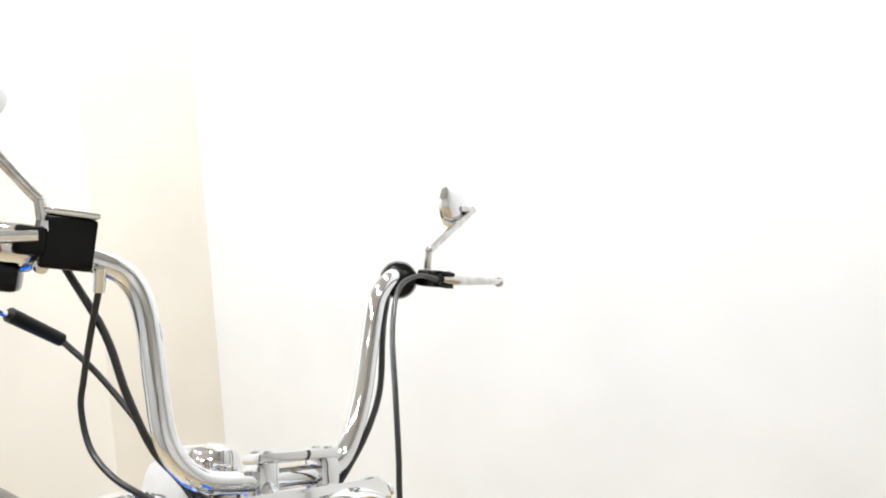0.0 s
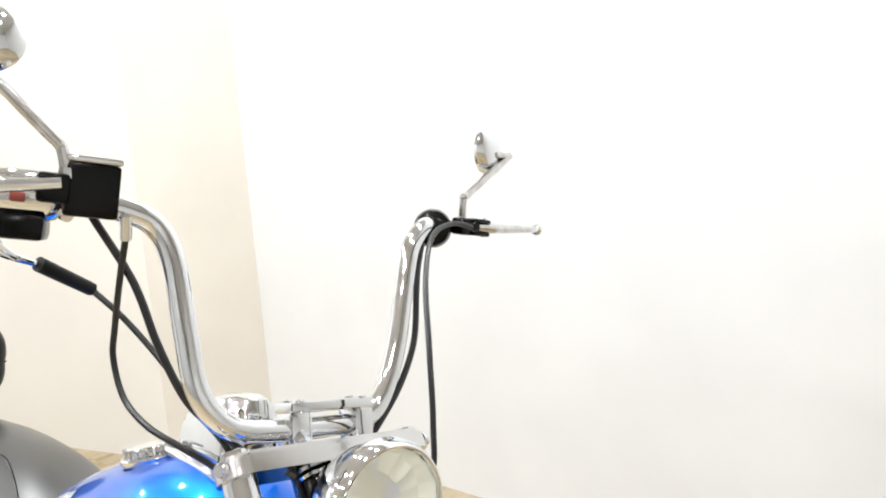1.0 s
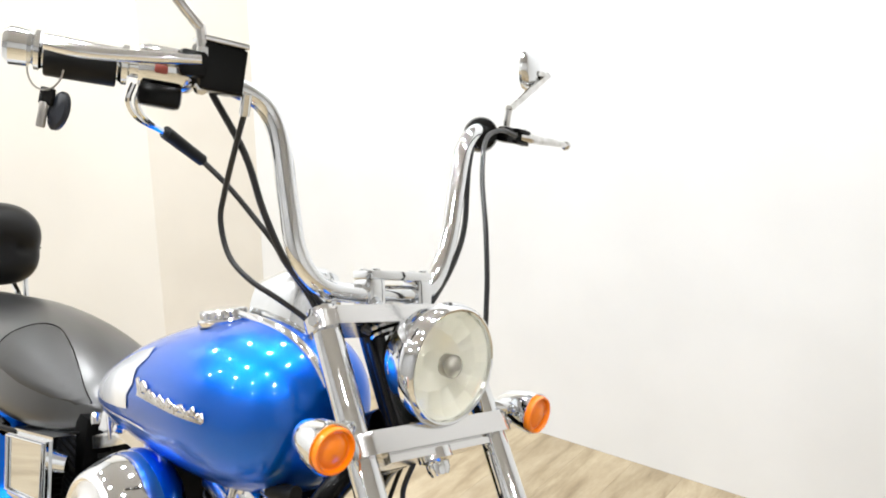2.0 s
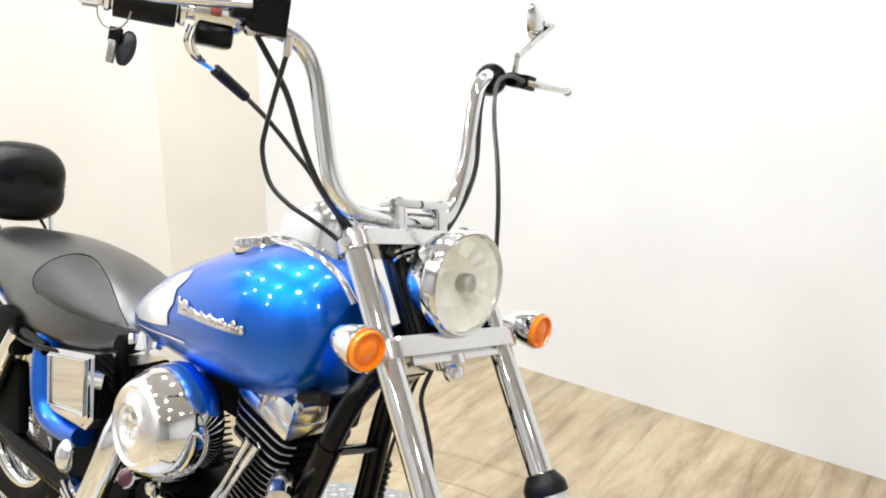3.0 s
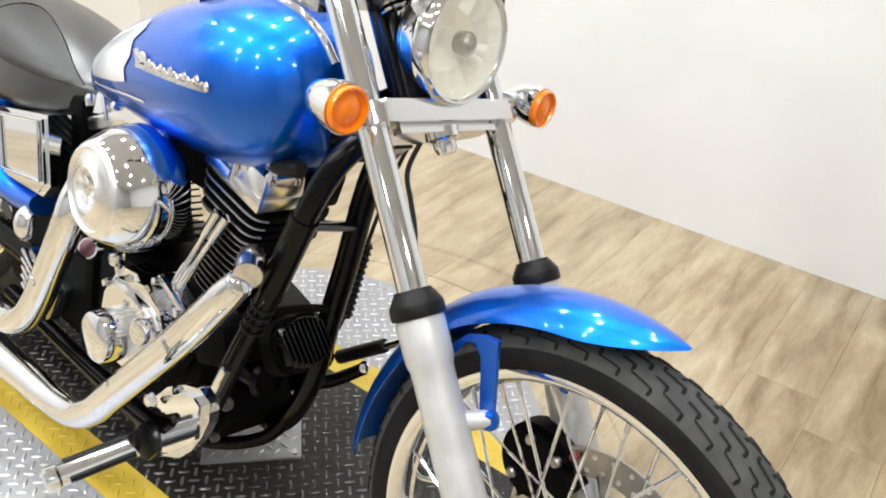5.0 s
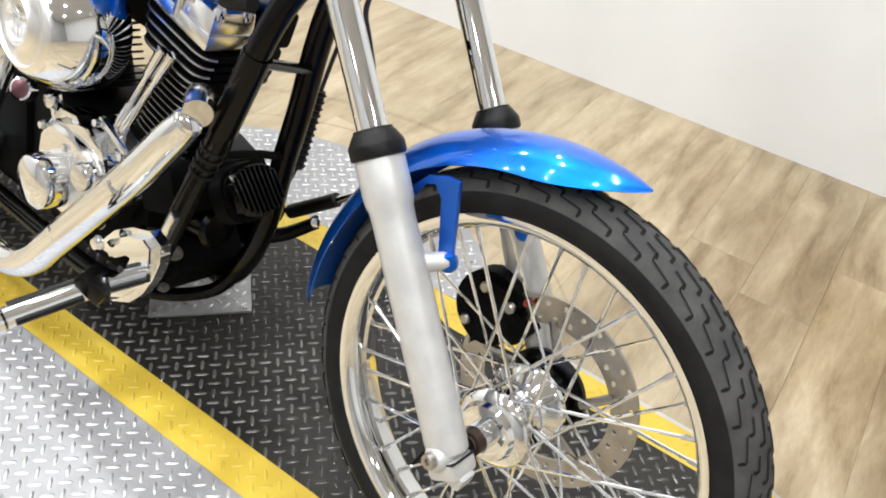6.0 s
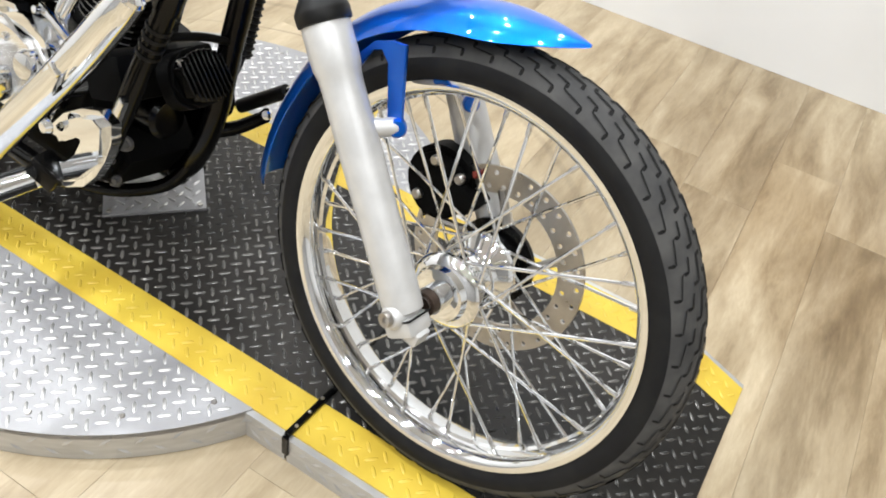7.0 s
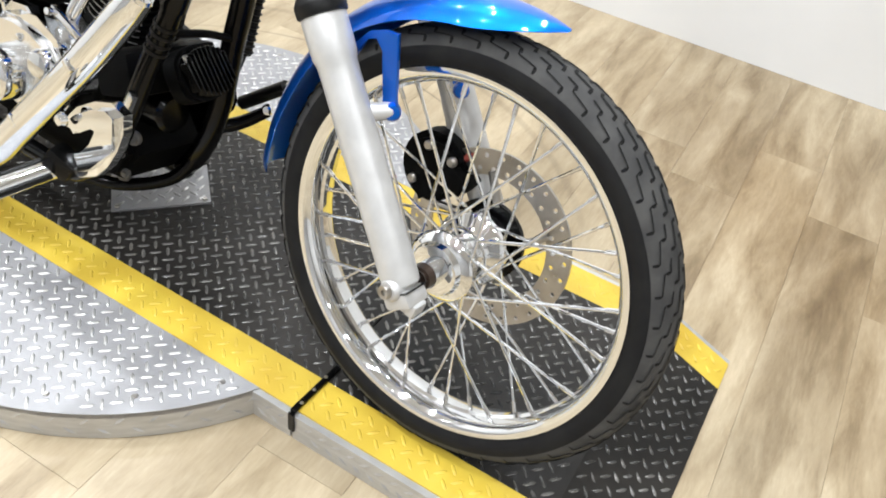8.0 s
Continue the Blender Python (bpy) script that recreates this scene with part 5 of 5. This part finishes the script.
def cylinder(x, z, tilt, label, edged):
    m = pose(x, -0.015, z, 0, tilt, 0)
    cyl = part("cylinder", lathe([(0, 0), (0.055, 0), (0.055, 0.25), (0, 0.25)], m, 32), BLACKWRINKLE, bike, label)
    def plan(hx, hy, e=0.6):
        return [(hx * math.copysign(abs(math.cos(a)) ** e, math.cos(a)), hy * math.copysign(abs(math.sin(a)) ** e, math.sin(a))) for a in [j * math.tau / 36 for j in range(36)]]

    for k in range(11):
        zz = 0.008 + k * 0.0122
        fin = part("cooling_fin", prism(plan(0.066, 0.066), m @ pose(0, 0, zz), 0.0035), BLACKWRINKLE, cyl, smooth=False)
        if edged:
            arc = [m @ Vector((u, v, zz + 0.0018)) for u, v in plan(0.0665, 0.0665)[20:34]]
            part("fin_edge", tube(arc, 0.0009, 6, 1, smooth=False), FIN, fin)
    for k in range(4):
        zz = 0.150 + k * 0.0165
        shape = plan(0.080 - 0.003 * (3 - k), 0.078, 0.32)
        fin = part("head_fin", prism(shape, m @ pose(0, 0, zz), 0.0085), BLACKWRINKLE, cyl, smooth=False)
        if edged:
            part("fin_edge", tube([m @ Vector((u * 1.005, v * 1.005, zz + 0.0045)) for u, v in shape[20:35]], 0.0017, 6, 1, smooth=False), FIN, fin)
    part("head_core", prism(plan(0.065, 0.065), m @ pose(0, 0, 0.13), 0.10), BLACKWRINKLE, cyl, smooth=False)
    lower = part("rocker_box", block((0.150, 0.085, 0.026), m @ pose(-0.002, -0.036, 0.229), 0.005), CASTCHROME, cyl, "chrome rocker box")
    part("rocker_lid", block((0.066, 0.080, 0.050), m @ pose(-0.046, -0.034, 0.264), 0.010, taper=0.80), CHROME, lower)
    part("rocker_step", block((0.070, 0.082, 0.036), m @ pose(0.036, -0.036, 0.256), 0.006, taper=0.90), CASTCHROME, lower)
    part("rocker_rib", block((0.010, 0.090, 0.056), m @ pose(-0.003, -0.036, 0.256), 0.003), CHROME, lower)
    part("rocker_back", block((0.150, 0.075, 0.060), m @ pose(-0.002, 0.045, 0.245), 0.008), BLACKWRINKLE, lower)
    for sx, sy in ((-0.072, -0.068), (0.062, -0.062), (0.014, -0.070), (0.062, -0.015)):
        part("rocker_bolt", lathe([(0, 0.022), (0.006, 0.021), (0.0095, 0.014), (0.0095, 0)], m @ pose(sx, sy, 0.262), 12), CHROME, lower)
    return cyl


cylinder(-0.706, 0.092, 13, "black finned front cylinder with polished fin edges", True)
cylinder(-0.935, 0.085, -23, "black finned rear cylinder", False)
for k, (x0, x1) in enumerate(((-0.714, -0.640), (-0.728, -0.664))):
    p0, p1 = Vector((x0, -0.124, 0.112)), Vector((x1, -0.104, 0.262))
    part("pushrod_tube", tube([p0, p0.lerp(p1, 0.3), p0.lerp(p1, 0.32), p1.lerp(p0, 0.32), p1.lerp(p0, 0.3), p1], [0.0080, 0.0080, 0.0056, 0.0056, 0.0080, 0.0080], 14, smooth=False), CHROME, engine, "chrome pushrod tube")
lifter = part("lifter_block", block((0.085, 0.035, 0.022), pose(-0.715, -0.125, 0.100, 0, 20, 0), 0.006), CHROME, bike, "chrome lifter block")
for dx in (-0.034, 0.034):
    part("lifter_bolt", lathe([(0, 0.010), (0.006, 0.009), (0.008, 0.0)], axis((-0.715 + dx, -0.142, 0.098 - dx * 0.4), (0, -1, 0.2)), 10), CHROME, lifter)
outline = [(-0.890, 0.010), (-0.880, 0.060), (-0.850, 0.094), (-0.805, 0.100), (-0.785, 0.084), (-0.755, 0.088), (-0.735, 0.104), (-0.700, 0.092), (-0.680, 0.050), (-0.688, -0.005), (-0.715, -0.06), (-0.77, -0.092), (-0.835, -0.088), (-0.874, -0.045)]
cam_cover = part("cam_cover", prism(outline, pose(0, -0.10, 0, 90), 0.060, 0.014), CHROME, bike, "polished cam cover")
part("cam_dome", lathe([(0.0, 0.062), (0.036, 0.060), (0.044, 0.055), (0.047, 0.046), (0.047, 0.0)], axis((-0.822, -0.15, -0.016), (0, -1, 0)), 36), CHROME, cam_cover, "polished round timer cover")
part("cover_step", prism([(-0.872, 0.015), (-0.866, 0.052), (-0.842, 0.078), (-0.808, 0.082), (-0.775, 0.066), (-0.735, 0.070), (-0.708, 0.045), (-0.706, 0.0), (-0.74, -0.05), (-0.80, -0.07)], pose(0, -0.155, 0, 90), 0.016, 0.007), CASTCHROME, cam_cover)
part("cover_boss", lathe([(0, 0.026), (0.020, 0.024), (0.026, 0.016), (0.028, 0)], axis((-0.735, -0.158, 0.030), (0.1, -1, 0.1)), 24), CHROME, cam_cover)
for bx, bz in ((-0.856, 0.066), (-0.79, 0.056), (-0.726, 0.052), (-0.708, -0.01), (-0.75, -0.070)):
    part("cover_bolt", lathe([(0, 0.012), (0.006, 0.011), (0.0085, 0.004), (0.0085, 0)], axis((bx, -0.165, bz), (0, -1, 0)), 10), CHROME, cam_cover)
part("oil_line_nut", lathe([(0, 0.022), (0.013, 0.020), (0.015, 0.012), (0.015, 0), (0.008, -0.002), (0.008, -0.03)], axis((-0.885, -0.135, 0.085), (0, -0.2, 1)), 10), CHROME, engine, "chrome ribbed oil fitting")
plug = part("sight_plug", lathe([(0.016, 0.004), (0.0195, 0.003), (0.021, -0.002), (0.021, -0.014), (0, -0.014)], axis((-0.958, -0.150, 0.083), (0.45, -1, 0.45)), 24), CHROME, engine, "small chrome-rimmed round cover")
part("plug_face", lathe([(0, 0.005), (0.014, 0.0045), (0.0165, 0.003)], axis((-0.958, -0.150, 0.083), (0.45, -1, 0.45)), 22), mat("faded pink enamel", (0.24, 0.11, 0.13), 0.3, 0.4), plug, "faded pink face")
part("gearbox_cover", block((0.13, 0.05, 0.10), pose(-1.15, -0.13, -0.075, 0, 25, 0), 0.022), CHROME, engine, "chrome ribbed gearbox end cover")
for k in range(5):
    part("cover_rib", block((0.10, 0.012, 0.008), pose(-1.15, -0.156, -0.11 + k * 0.018, 0, 25, 0), 0.003), CHROME, engine)
part("horn_cover", lathe([(0, 0.016), (0.018, 0.013), (0.030, 0.005), (0.034, -0.004), (0.030, -0.008)], axis((-1.20, -0.155, 0.034), (0.25, -1, 0.1)) @ Matrix.Diagonal((0.72, 1.08, 1, 1)), 30), CHROME, engine, "oval chrome cover plate")

# intake and small hardware between the cylinders
part("intake_bracket", prism([(-0.955, 0.330), (-0.90, 0.365), (-0.865, 0.392), (-0.84, 0.375), (-0.80, 0.388), (-0.775, 0.36), (-0.80, 0.322)], pose(0, -0.10, 0, 90), 0.028, 0.006), CASTCHROME, engine, "chrome carburettor top bracket")
for bx, bz in ((-0.93, 0.348), (-0.868, 0.380), (-0.805, 0.372)):
    part("cover_bolt", lathe([(0, 0.012), (0.006, 0.01), (0.008, 0)], axis((bx, -0.128, bz), (0, -1, 0.3)), 10), CHROME, engine)
part("hose", tube([(-0.62, -0.06, 0.36), (-0.58, -0.075, 0.365), (-0.53, -0.07, 0.375)], 0.013, 12), BOOT, engine, "black breather hose")
part("hose_clip", rod((-0.588, -0.073, 0.364), (-0.575, -0.075, 0.366), 0.0145, 12), CHROME, engine)

# air cleaner
ac_m = axis((-0.818, -0.16, 0.246), (-0.03, -1, 0.05))
air_cleaner = part("air_cleaner", lathe([(0, 0.070), (0.010, 0.070), (0.012, 0.062), (0.028, 0.064), (0.031, 0.074), (0.036, 0.075), (0.042, 0.069), (0.062, 0.066), (0.066, 0.070), (0.070, 0.069), (0.080, 0.058), (0.092, 0.038), (0.0995, 0.018), (0.1025, 0.004), (0.1025, -0.010), (0.0995, -0.026), (0.094, -0.042), (0.087, -0.054), (0.075, -0.058)], ac_m, 64), CHROME, bike, "round chrome air cleaner cover")
part("cover_face", lathe([(0.0125, 0.0625), (0.028, 0.0645), (0.031, 0.0745), (0.036, 0.0755), (0.042, 0.0695), (0.062, 0.0665), (0.066, 0.0705), (0.070, 0.0695), (0.076, 0.063)], ac_m, 64), FACE, air_cleaner, "satin pressed face with a raised ring")
for k in range(3):
    a = k * math.tau / 3 + 0.5
    part("cover_spoke", block((0.024, 0.008, 0.004), ac_m @ pose(0.014 * math.cos(a), 0.014 * math.sin(a), 0.068, 0, 0, math.degrees(a)), 0.0015), CHROME, air_cleaner)
part("trim_ring", lathe([(0.085, 0.000), (0.096, -0.004), (0.0995, -0.013), (0.0975, -0.026), (0.0925, -0.041), (0.084, -0.051), (0.03, -0.054)], axis((-0.8185, -0.160, 0.2530), (-0.03, -1, 0.05)), 64), BLUE, air_cleaner, "blue air cleaner backing")

# exhaust
front_pipe = part("exhaust_pipe", tube([(-0.482, -0.191, 0.237), (-0.505, -0.194, 0.206), (-0.560, -0.200, 0.132), (-0.62, -0.205, 0.058), (-0.74, -0.21, -0.078), (-0.795, -0.212, -0.140), (-0.85, -0.215, -0.178), (-0.93, -0.215, -0.198), (-1.05, -0.215, -0.208), (-1.3, -0.215, -0.225), (-1.9, -0.215, -0.235)],
                  [0.0205, 0.0245, 0.0262, 0.0265, 0.0265, 0.0265, 0.0265, 0.0265, 0.030, 0.036, 0.036], 24), CHROME, bike, "chrome front exhaust pipe with heat shield")
part("header_stub", tube([(-0.60, -0.075, 0.205), (-0.555, -0.115, 0.236), (-0.505, -0.160, 0.256), (-0.472, -0.186, 0.252)], [0.017, 0.018, 0.019, 0.020], 16), CHROME_WORN, front_pipe, "bare header pipe behind the shield")
part("shield_lip", lathe([(0.0195, -0.002), (0.0208, 0.0), (0.0205, 0.004), (0.0175, 0.011), (0.0095, 0.0150), (0, 0.0160)], axis((-0.485, -0.191, 0.233), (0.60, 0.04, 0.80)), 24), CHROME, front_pipe)
rear_pipe = part("exhaust_pipe", tube([(-1.00, -0.09, 0.22), (-0.955, -0.15, 0.235), (-0.930, -0.19, 0.19), (-0.945, -0.20, 0.125), (-0.98, -0.205, 0.045), (-1.02, -0.207, -0.035), (-1.07, -0.208, -0.098), (-1.15, -0.208, -0.138), (-1.34, -0.208, -0.155), (-1.9, -0.208, -0.16)],
                 [0.020, 0.024, 0.027, 0.027, 0.027, 0.027, 0.027, 0.027, 0.034, 0.036], 24), CHROME, bike, "chrome rear exhaust pipe with heat shield")
for pipe, spots in ((front_pipe, ((-0.585, -0.226, 0.097), (-0.72, -0.23, -0.05))), (rear_pipe, ((-0.99, -0.228, 0.02),))):
    for q in spots:
        part("clamp_screw", block((0.022, 0.012, 0.012), pose(*q, 0, 42, 0), 0.003), CHROME, pipe)

# regulator
RM = pose(-0.545, -0.018, 0.070, 0, -30, 12)
def oval(hx, hy, e=0.7, n=28):
    return [(hx * math.copysign(abs(math.cos(k * math.tau / n)) ** e, math.cos(k * math.tau / n)), hy * math.copysign(abs(math.sin(k * math.tau / n)) ** e, math.sin(k * math.tau / n))) for k in range(n)]


reg = part("voltage_regulator", prism(oval(0.062, 0.046), RM @ pose(-0.015, 0, 0, 0, 90, 0) @ pose(0, 0, 0, 0, 0, 90), 0.030, 0.006), BLACKWRINKLE, bike, "black rounded finned voltage regulator")
for k in range(10):
    yy = -0.050 + k * 0.011
    tall = 0.084 * math.sqrt(max(0.1, 1 - (yy / 0.062) ** 2))
    part("cooling_fin", block((0.020, 0.0042, tall), RM @ pose(0.024, yy, 0, 8, 0, 0), 0.0015, segs=1), BLACKGLOSS, reg)
part("mount_bolt", lathe([(0, 0.01), (0.005, 0.009), (0.007, 0.0)], axis((-0.535, -0.055, 0.105), (1, -0.3, 0.3)), 10), STEEL, reg)
part("bracket", tube([(-0.515, -0.11, 0.16), (-0.52, -0.03, 0.15), (-0.535, 0.05, 0.125)], 0.0065, 10), BLACKWRINKLE, reg)

# right footpeg with its bracket and brake pedal
C_SHAPE = [(-0.580, 0.016), (-0.552, 0.048), (-0.512, 0.074), (-0.476, 0.087), (-0.450, 0.078), (-0.449, 0.050), (-0.461, 0.016), (-0.480, -0.018), (-0.506, -0.047), (-0.545, -0.068), (-0.580, -0.066), (-0.588, -0.044),
           (-0.556, -0.040), (-0.526, -0.026), (-0.502, 0.000), (-0.488, 0.030), (-0.492, 0.046), (-0.512, 0.044), (-0.540, 0.024), (-0.560, 0.000)]
bracket = part("footpeg_bracket", prism(C_SHAPE, pose(0, -0.222, 0, 90), 0.026, 0.0105), CHROME, bike, "chrome C-shaped footpeg bracket")
part("bracket_bolt", lathe([(0, 0.012), (0.008, 0.010), (0.011, 0.003), (0.011, 0)], axis((-0.556, -0.256, 0.030), (0, -1, 0)), 12), CHROME, bracket)
part("pivot_block", block((0.05, 0.04, 0.035), pose(-0.572, -0.245, -0.052, 0, 30, 20), 0.008), BLACKGLOSS, bracket)
peg_a, peg_b = Vector((-0.590, -0.252, -0.070)), Vector((-0.608, -0.365, -0.096))
peg = part("footpeg", rod(peg_a, peg_b, 0.0165, 20), CHROME, bike, "chrome rider footpeg")
d = (peg_b - peg_a).normalized()
part("peg_end", lathe([(0.0165, -0.004), (0.020, 0.0), (0.020, 0.012), (0.016, 0.016), (0, 0.017)], axis(peg_b, d), 20), CHROME, peg)
for k in range(3):
    a = k * math.tau / 3
    side = Vector((math.cos(a), 0, math.sin(a))) * 0.0155
    part("peg_rubber", rod(peg_a + side + d * 0.012, peg_b + side - d * 0.012, 0.006, 8), BOOT, peg)

# left shift linkage beyond the frame
shift = part("shift_linkage", tube([(-0.69, 0.12, -0.125), (-0.63, 0.17, -0.10), (-0.588, 0.215, -0.062)], [0.016, 0.014, 0.012], 10), BLACKGLOSS, bike, "black shift lever arm")
part("pivot_bolt", lathe([(0, 0.014), (0.009, 0.012), (0.012, 0.004), (0.012, 0)], axis((-0.588, 0.212, -0.058), (0.6, -0.7, 0.2)), 12), CHROME, shift)
part("shift_rod", rod((-0.665, 0.22, -0.082), (-0.50, 0.225, 0.045), 0.008, 10), CHROME, shift, "chrome shift rod")
part("left_footpeg", rod((-0.66, 0.215, -0.075), (-0.56, 0.225, -0.0), 0.014, 12), BOOT, shift)
part("side_stand", tube([(-0.82, 0.16, -0.20), (-0.78, 0.24, -0.28), (-0.74, 0.31, -0.345)], 0.011, 10), BLACKGLOSS, bike, "black side stand leg")

part("belt_guard", block((0.17, 0.03, 0.17), pose(-1.555, -0.13, 0.05, 0, -10, 0), 0.02), BLACKWRINKLE, bike, "black rear hardware plate")
part("tool_box", block((0.10, 0.05, 0.10), pose(-1.50, -0.15, 0.22), 0.015), BLACKWRINKLE, bike, "black mounting block under the seat")

# side cover and blue panel
oil_tank = part("oil_tank", tube([(-1.375, -0.105, 0.275), (-1.372, -0.122, 0.215), (-1.360, -0.128, 0.14), (-1.335, -0.128, 0.085), (-1.27, -0.126, 0.066), (-1.19, -0.122, 0.075)], [0.036, 0.039, 0.040, 0.038, 0.034, 0.030], 20, 8, squash=0.75), BLUE, bike, "blue side panel around the battery box")
side_cover = part("side_cover", prism([(-1.300, 0.238), (-1.112, 0.278), (-1.092, 0.150), (-1.12, 0.120), (-1.272, 0.110)], pose(0, -0.115, 0, 90), 0.05, 0.008), CHROME, bike, "chrome battery side cover")
part("cover_frame", tube([(-1.285, -0.168, 0.228), (-1.125, -0.168, 0.262), (-1.112, -0.168, 0.155), (-1.265, -0.168, 0.128), (-1.285, -0.168, 0.228)], 0.003, 8, 1, smooth=False), CHROME, side_cover)
rear_fender = part("rear_fender", fender(-5, 150, 0.385, 0.095, Vector((-1.68, 0, 0.0)), point=0.02), BLUE, bike, "blue metallic rear fender")
part("fender_flank", prism([(-1.80, 0.335), (-1.66, 0.345), (-1.545, 0.325), (-1.52, 0.25), (-1.55, 0.175), (-1.70, 0.15), (-1.80, 0.18)], pose(0, -0.100, 0, 90), 0.018, 0.006), BLUE, rear_fender)
part("fender_graphic", prism([(-1.74, 0.325), (-1.64, 0.330), (-1.565, 0.312), (-1.552, 0.262), (-1.60, 0.225), (-1.66, 0.200), (-1.74, 0.205)], pose(0, -0.117, 0, 90), 0.003, 0.001), SILVERPAINT, rear_fender, "silver painted flare on the rear fender")
part("fender_stripe", prism([(-1.70, 0.290), (-1.60, 0.268), (-1.575, 0.240), (-1.63, 0.245), (-1.70, 0.262)], pose(0, -0.1195, 0, 90), 0.002, 0.0005), BLUE, rear_fender, "blue stripe across the silver flare")

# ---- keys hanging on the right grip ----
FIT = BARS
keys = empty("key_ring", LEAN, "bunch of keys with a dark fob hanging on the throttle grip", "keys")
bmr = bmesh.new()
tube([(-0.622 + 0.024 * math.cos(a), -0.441 + 0.010 * math.cos(a), 0.894 + 0.026 * math.sin(a)) for a in [k * math.tau / 20 for k in range(21)]], 0.0011, 6, 1, bmr, smooth=False)
part("split_ring", bmr, STEEL, keys, "thin steel split ring")
part("fob", lathe([(0, -0.005), (0.012, -0.005), (0.015, -0.002), (0.015, 0.002), (0.012, 0.005), (0, 0.005)], pose(-0.611, -0.425, 0.848, 0, 14, 25) @ Matrix.Rotation(math.radians(90), 4, "X") @ Matrix.Diagonal((0.85, 1.5, 1.0, 1.0)), 24), FOB, keys, "dark blue-black alarm fob")
part("key", block((0.012, 0.004, 0.030), pose(-0.622, -0.438, 0.842, 0, 4, 20), 0.002), STEEL, keys, "steel key")
part("key_head", block((0.020, 0.006, 0.020), pose(-0.620, -0.436, 0.862, 0, 4, 20), 0.004), BLACKGLOSS, keys)

FIT = Matrix()

# ---- oak floor planks ----
PLANK_W, PLANK_L = 0.178, 1.22
floor_slab = bpy.data.objects["floor"]
inv = floor_slab.matrix_world.inverted()
plank_meshes = {}


def plank_mesh(length):
    key = round(length, 3)
    if key not in plank_meshes:
        plank_meshes[key] = finish("plank", block((PLANK_W - 0.0004, key - 0.0004, 0.01), None, 0.0003, segs=1), WOOD, False)
    return plank_meshes[key]


far_verts, far_faces = [], []
for i in range(-24, 24):
    shift = random.random() * PLANK_L
    for j in range(-6, 3):
        x = i * PLANK_W + 0.05
        y0, y1 = max(-4.2, (j - 0.5) * PLANK_L + shift - 0.4), min(WALL_Y, (j + 0.5) * PLANK_L + shift - 0.4)
        drop = -0.005 - 0.0006 * random.random()
        if y1 - y0 < 0.02:
            continue
        if -3.4 < x < 2.4 and y1 > -2.2:
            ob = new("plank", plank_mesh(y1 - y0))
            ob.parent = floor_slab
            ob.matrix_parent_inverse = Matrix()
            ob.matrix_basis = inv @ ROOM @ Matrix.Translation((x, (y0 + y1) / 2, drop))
        else:
            n, w = len(far_verts), PLANK_W / 2 - 0.0004
            far_verts += [(x - w, y0 + 0.0004, drop + 0.005), (x + w, y0 + 0.0004, drop + 0.005), (x + w, y1 - 0.0004, drop + 0.005), (x - w, y1 - 0.0004, drop + 0.005)]
            far_faces.append((n, n + 1, n + 2, n + 3))
far_mesh = bpy.data.meshes.new("far_plank")
far_mesh.from_pydata(far_verts, [], far_faces)
far_mesh.materials.append(WOOD)
far = new("far_plank", far_mesh)
far.parent = floor_slab
far.matrix_parent_inverse = Matrix()
far.matrix_basis = inv @ ROOM
tagged(far, kind="stuff")
